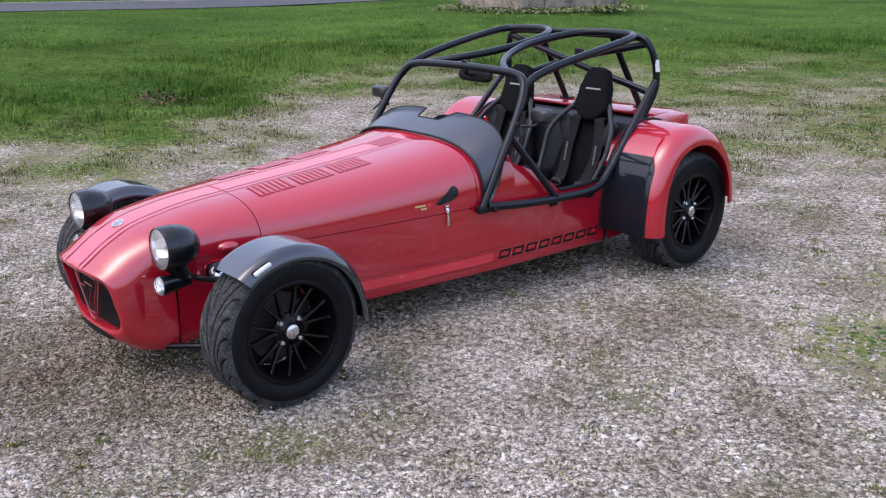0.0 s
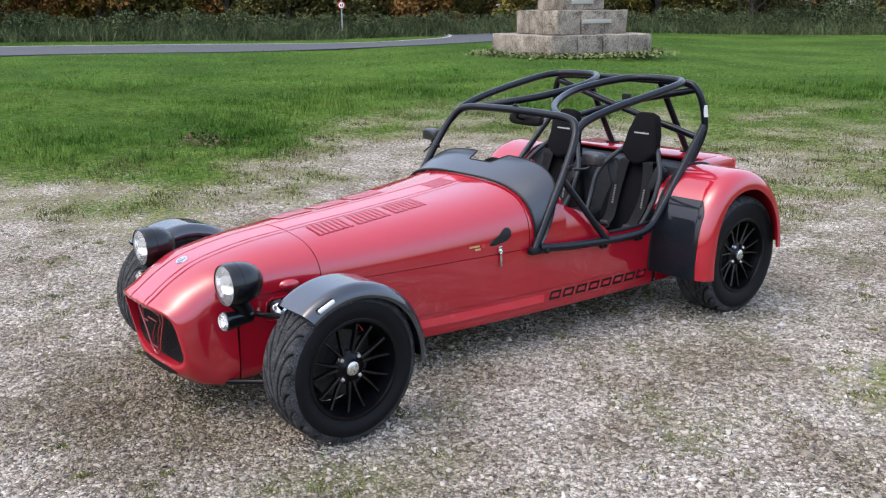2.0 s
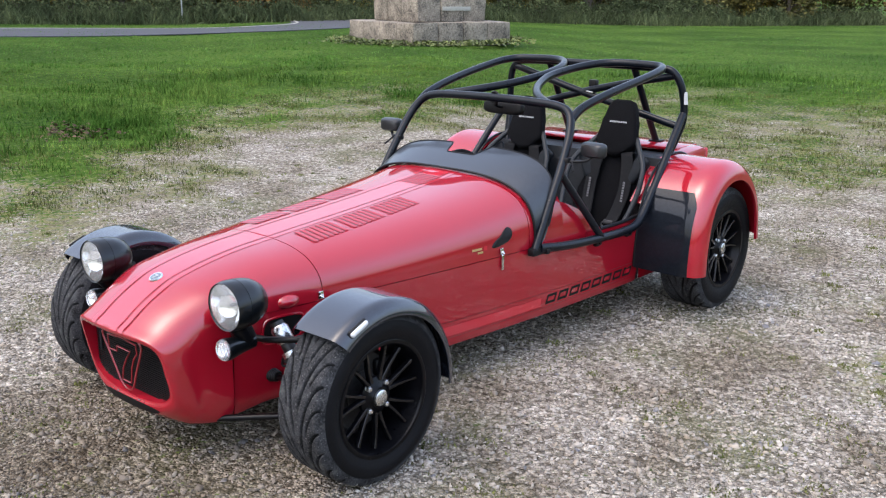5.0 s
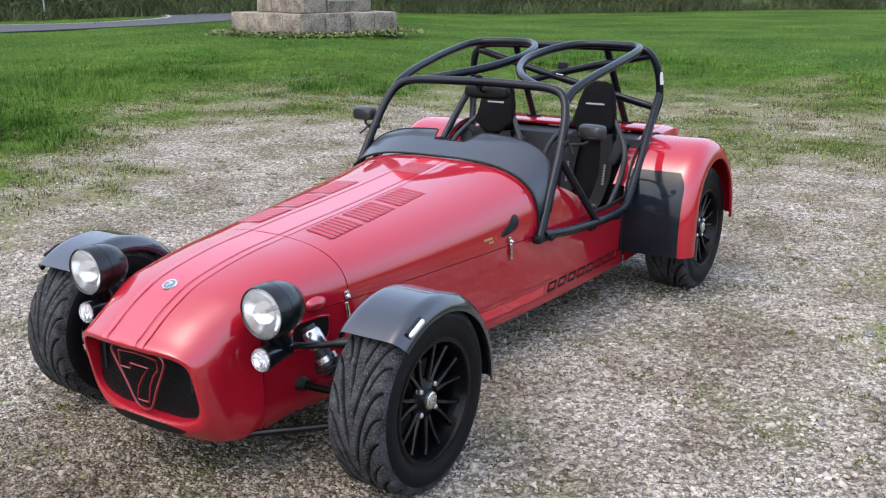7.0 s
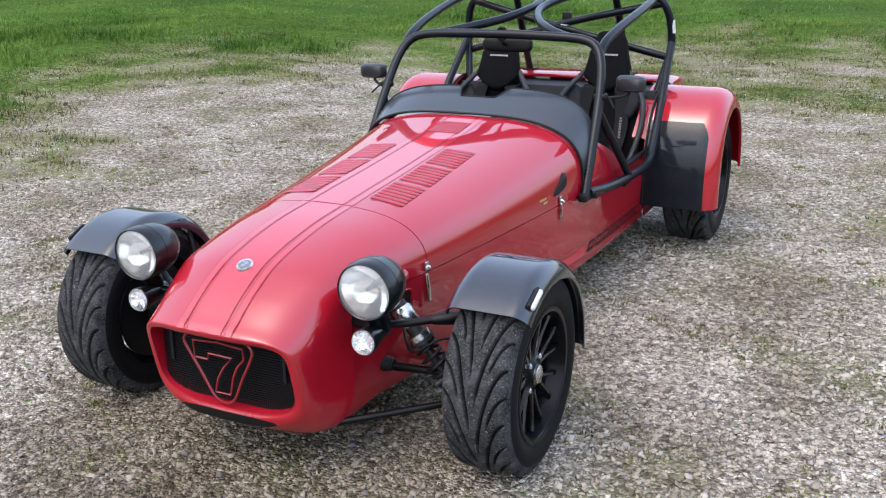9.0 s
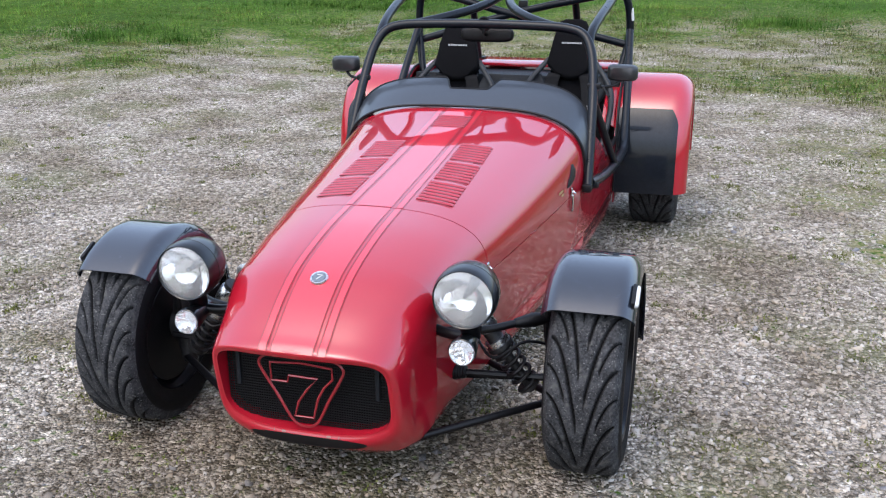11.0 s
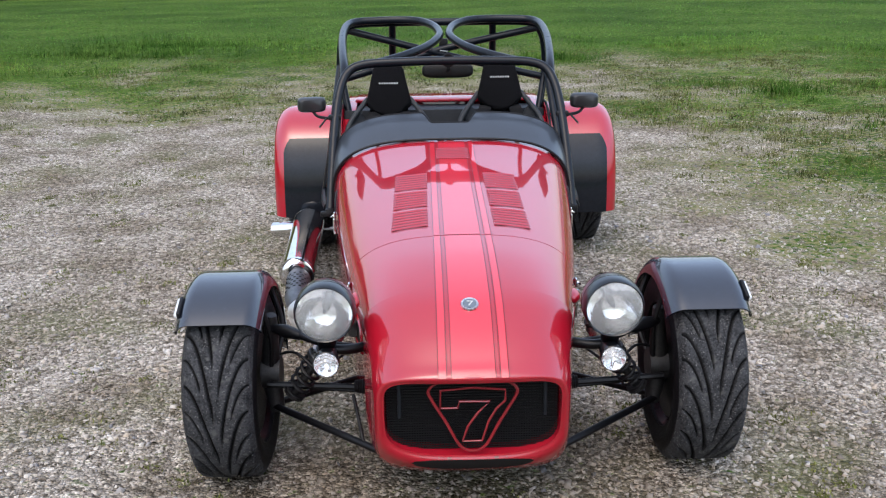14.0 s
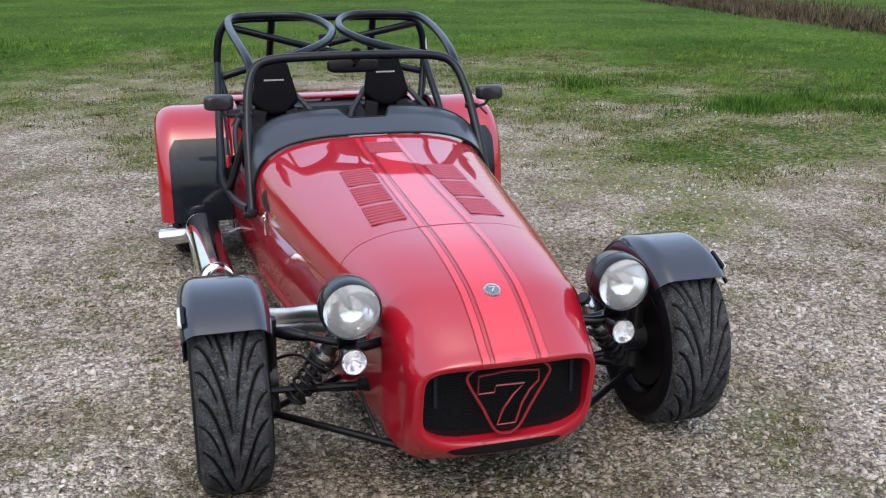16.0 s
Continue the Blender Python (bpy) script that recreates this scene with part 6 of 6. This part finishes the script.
# ---- grass ----
def blade_material(name, low, high, dry):
    mat = material(name, low, 0.75, var=0.2, scale=0.8, second=high, island=0.32)
    n, l = mat.node_tree.nodes, mat.node_tree.links
    bsdf = n["Principled BSDF"]
    geo = n.new("ShaderNodeNewGeometry")
    r = n.new("ShaderNodeMapRange")
    r.inputs["From Min"].default_value, r.inputs["From Max"].default_value = 0.965, 1.02
    l.new(geo.outputs["Random Per Island"], r.inputs["Value"])
    m = n.new("ShaderNodeMix")
    m.data_type = "RGBA"
    m.inputs["B"].default_value = (*dry, 1)
    l.new(bsdf.inputs["Base Color"].links[0].from_socket, m.inputs["A"])
    l.new(r.outputs["Result"], m.inputs["Factor"])
    l.new(m.outputs["Result"], bsdf.inputs["Base Color"])
    # lush and starved patches of the field
    tex, wide, tone, patch = n.new("ShaderNodeTexCoord"), n.new("ShaderNodeTexNoise"), n.new("ShaderNodeValToRGB"), n.new("ShaderNodeMix")
    wide.inputs["Scale"].default_value, wide.inputs["Detail"].default_value = 0.6, 7.0
    l.new(tex.outputs["Object"], wide.inputs["Vector"])
    lush, thin = tone.color_ramp.elements
    lush.position, lush.color, thin.position, thin.color = 0.38, (0.62, 0.76, 0.54, 1), 0.62, (1.16, 1.08, 0.92, 1)
    l.new(wide.outputs["Fac"], tone.inputs["Fac"])
    patch.data_type, patch.blend_type = "RGBA", "MULTIPLY"
    patch.inputs["Factor"].default_value = 1.0
    l.new(m.outputs["Result"], patch.inputs["A"])
    l.new(tone.outputs["Color"], patch.inputs["B"])
    l.new(patch.outputs["Result"], bsdf.inputs["Base Color"])
    bsdf.inputs["Specular IOR Level"].default_value = 0.0
    return mat


BLADE = blade_material("grass_blade", (0.044, 0.108, 0.018), (0.135, 0.230, 0.050), (0.23, 0.235, 0.085))
blade_v = np.array([(-0.5, 0, 0), (0.5, 0, 0), (-0.38, 0.12, 0.55), (0.38, 0.12, 0.55), (0.0, 0.42, 1.0)])
blade_f = np.array([(0, 1, 3), (0, 3, 2), (2, 3, 4)])


FIELD = blade_material("field_grass_blade", (0.046, 0.122, 0.029), (0.130, 0.235, 0.066), (0.17, 0.21, 0.08))
TUFT = blade_material("tuft_grass_blade", (0.030, 0.080, 0.015), (0.100, 0.170, 0.042), (0.16, 0.17, 0.065))
THIN = blade_material("thin_grass_blade", (0.070, 0.092, 0.024), (0.150, 0.170, 0.055), (0.26, 0.23, 0.11))


def grass_patch(name, label, count, region, tall, wide, seed, low_cover=0.25, mat=BLADE, power=1.1):
    rng = np.random.default_rng(seed)
    x, y = region(rng, count)
    cover = grass_cover(x, y)
    clump = np.clip((rough_noise(x, y, 2.6, 91) - 0.2) * 1.6, 0, 1) * 0.6 + rough_noise(x, y, 0.5, 92) * 0.4
    keep = rng.uniform(0, 1, len(x)) < np.clip(cover ** power * (0.25 + 1.3 * clump), 0, 1) * (cover > low_cover)
    keep &= np.hypot(x - afar(-20.0, 25.56).x, y - afar(-20.0, 25.56).y) > 1.8
    x, y, cover, clump = x[keep], y[keep], cover[keep], clump[keep]
    m = len(x)
    h = tall * (0.22 + 0.78 * cover) * rng.uniform(0.4, 1.25, m) * (0.3 + 2.2 * clump ** 2.2)
    w = wide * rng.uniform(0.7, 1.4, m)
    size = np.stack([w, h * rng.uniform(1.2, 3.8, m), h], -1)
    place = np.stack([x, y, ground_height(x, y) - 0.004], -1)
    v, f = many(blade_v, blade_f, place, turns(rng.uniform(0, 6.28, m), rng.normal(0, 0.4, m), np.zeros(m)), size)
    return tagged(new(name, bulk_mesh(name, v, f, mat)), label, "grass", kind="stuff")


def sector(r0, r1, az0, az1, power=1.0):
    def f(rng, count):
        r = r0 + (r1 - r0) * rng.uniform(0, 1, count) ** power
        a = np.radians(rng.uniform(az0, az1, count))
        return r * np.cos(a), 0.5 + r * np.sin(a)
    return f


grass_patch("grass", "green mown grass beside the gravel", 170000, sector(3.6, 14, 28, 192, 0.9), 0.048, 0.0055, 3, 0.06)
grass_patch("grass", "green grass field running back from the gravel", 130000, sector(12, 30, 40, 178, 1.0), 0.036, 0.0095, 4, 0.25, FIELD)


grass_patch("thin_grass", "thin short grass growing through the gravel", 200000, sector(2.8, 12.5, 35, 185, 0.8), 0.026, 0.0050, 13, 0.02, THIN, 0.7)


# taller tufts where the field meets the gravel
def tufts(rng, count):
    spots = [(4.7, 5.25, 0.45), (5.2, 5.05, 0.5), (4.9, 5.15, 0.3), (4.2, 5.3, 0.30), (6.2, 5.4, 0.7), (-4.6, 12.2, 0.6), (-4.55, 13.8, 0.8), (-3.9, 10.2, 0.5), (-5.6, 3.2, 0.45), (-6.6, 3.6, 0.7), (-7.2, 5.2, 0.8), (-6.2, 1.6, 0.6), (-8.0, 7.0, 1.0), (-5.4, 7.4, 0.6), (3.2, 7.4, 0.5), (1.2, 10.4, 0.7)]
    k = rng.integers(0, len(spots), count)
    s = np.array(spots)[k]
    return s[:, 0] + rng.normal(0, 1, count) * s[:, 2] * 1.2, s[:, 1] + rng.normal(0, 1, count) * s[:, 2] * 0.6


grass_patch("grass_tufts", "taller dark green grass tufts at the gravel edge", 56000, tufts, 0.110, 0.007, 6, 0.05, TUFT)

# low moss cushions on the gravel
mr = np.random.default_rng(41)
cx, cy = mr.uniform(-6.5, 8.0, 1100), mr.uniform(-1.6, 11.0, 1100)
keep = rough_noise(cx, cy, 0.8, 55) > 0.46
cx, cy = np.concatenate([cx[keep], mr.uniform(-3.5, 5.0, 520)]), np.concatenate([cy[keep], mr.uniform(-1.7, 4.5, 520)])
who = mr.integers(0, len(cx), 62000)
spread = mr.uniform(0.012, 0.052, len(cx))[who]
x, y = cx[who] + mr.normal(0, 1, 62000) * spread, cy[who] + mr.normal(0, 1, 62000) * spread
h = mr.uniform(0.004, 0.013, 62000)
v, f = many(blade_v, blade_f, np.stack([x, y, ground_height(x, y) - 0.001], -1), turns(mr.uniform(0, 6.28, 62000), mr.normal(0, 0.4, 62000), np.zeros(62000)), np.stack([mr.uniform(0.004, 0.008, 62000), h * 1.4, h], -1))
MOSS = material("yellow_green_moss", (0.062, 0.078, 0.018), 0.9, var=0.3, scale=3, second=(0.135, 0.140, 0.042), island=0.4, spec=0.15)
tagged(new("moss_cushions", bulk_mesh("moss_cushions", v, f, MOSS)), "small yellow-green moss cushions growing through the gravel", "moss", kind="stuff")

# broken olive turf where grass and gravel mix
wr = np.random.default_rng(61)
cx, cy = sector(3.4, 11.5, 20, 190, 0.9)(wr, 9000)
edge = grass_cover(cx, cy)
keep = (edge > 0.03) & (edge < 0.75) & (rough_noise(cx, cy, 0.9, 63) > 0.42)
cx, cy = cx[keep][:1500], cy[keep][:1500]
m = 75000
who = wr.integers(0, len(cx), m)
spread = wr.uniform(0.02, 0.11, len(cx))[who]
x, y = cx[who] + wr.normal(0, 1, m) * spread * 1.5, cy[who] + wr.normal(0, 1, m) * spread
h = wr.uniform(0.008, 0.030, m) * (0.5 + spread * 9)
v, f = many(blade_v, blade_f, np.stack([x, y, ground_height(x, y) - 0.002], -1), turns(wr.uniform(0, 6.28, m), wr.normal(0, 0.4, m), np.zeros(m)), np.stack([wr.uniform(0.004, 0.009, m), h * 1.8, h], -1))
TURF = material("olive_turf", (0.050, 0.062, 0.018), 0.9, var=0.3, scale=2, second=(0.115, 0.120, 0.040), island=0.4, spec=0.1)
tagged(new("broken_turf", bulk_mesh("broken_turf", v, f, TURF)), "broken olive tufts of turf where grass meets gravel", "turf", kind="stuff")

# dead brown stalks on the bank beyond the field
br = np.random.default_rng(43)
m = 14000
q = br.uniform(0, 1, m)
x, y = 10.5 + 2.7 * q + np.abs(br.normal(0, 1.9, m)), 8.5 + 16 * q + br.normal(0, 0.6, m)
h = br.uniform(0.06, 0.24, m)
v, f = many(blade_v, blade_f, np.stack([x, y, ground_height(x, y) - 0.01], -1), turns(br.uniform(0, 6.28, m), br.normal(0, 0.5, m), np.zeros(m)), np.stack([br.uniform(0.010, 0.022, m), h * 2.6, h], -1))
DEAD = material("dead_stalk", (0.040, 0.033, 0.020), 0.9, var=0.35, scale=1, second=(0.095, 0.075, 0.046), island=0.4, spec=0.1)
tagged(new("dead_stalks", bulk_mesh("dead_stalks", v, f, DEAD)), "bank of dead brown stalks and bracken beyond the grass", "stalks", kind="stuff")
lr = np.random.default_rng(47)
m = 150
x, y = -6.0 + lr.normal(0, 0.24, m), 2.75 + lr.normal(0, 0.15, m)
s = lr.uniform(0.03, 0.07, m)
v, f = many(np.array([(-0.5, 0, 0), (0, -0.35, 0.15), (0.5, 0, 0), (0, 0.35, 0.15)]), np.array([(0, 1, 2, 3)]), np.stack([x, y, ground_height(x, y) + lr.uniform(0.005, 0.05, m)], -1), turns(lr.uniform(0, 6.28, m), lr.normal(0, 0.4, m), lr.normal(0, 0.4, m)), np.stack([s, s, s], -1))
DULL = material("rotting_leaf", (0.060, 0.042, 0.028), 0.9, var=0.3, scale=3, second=(0.11, 0.075, 0.048), island=0.4, spec=0.1)
tagged(new("fallen_leaves", bulk_mesh("fallen_leaves", v, f, DULL)), "small drift of brown fallen leaves on the turf", "leaves", kind="stuff")
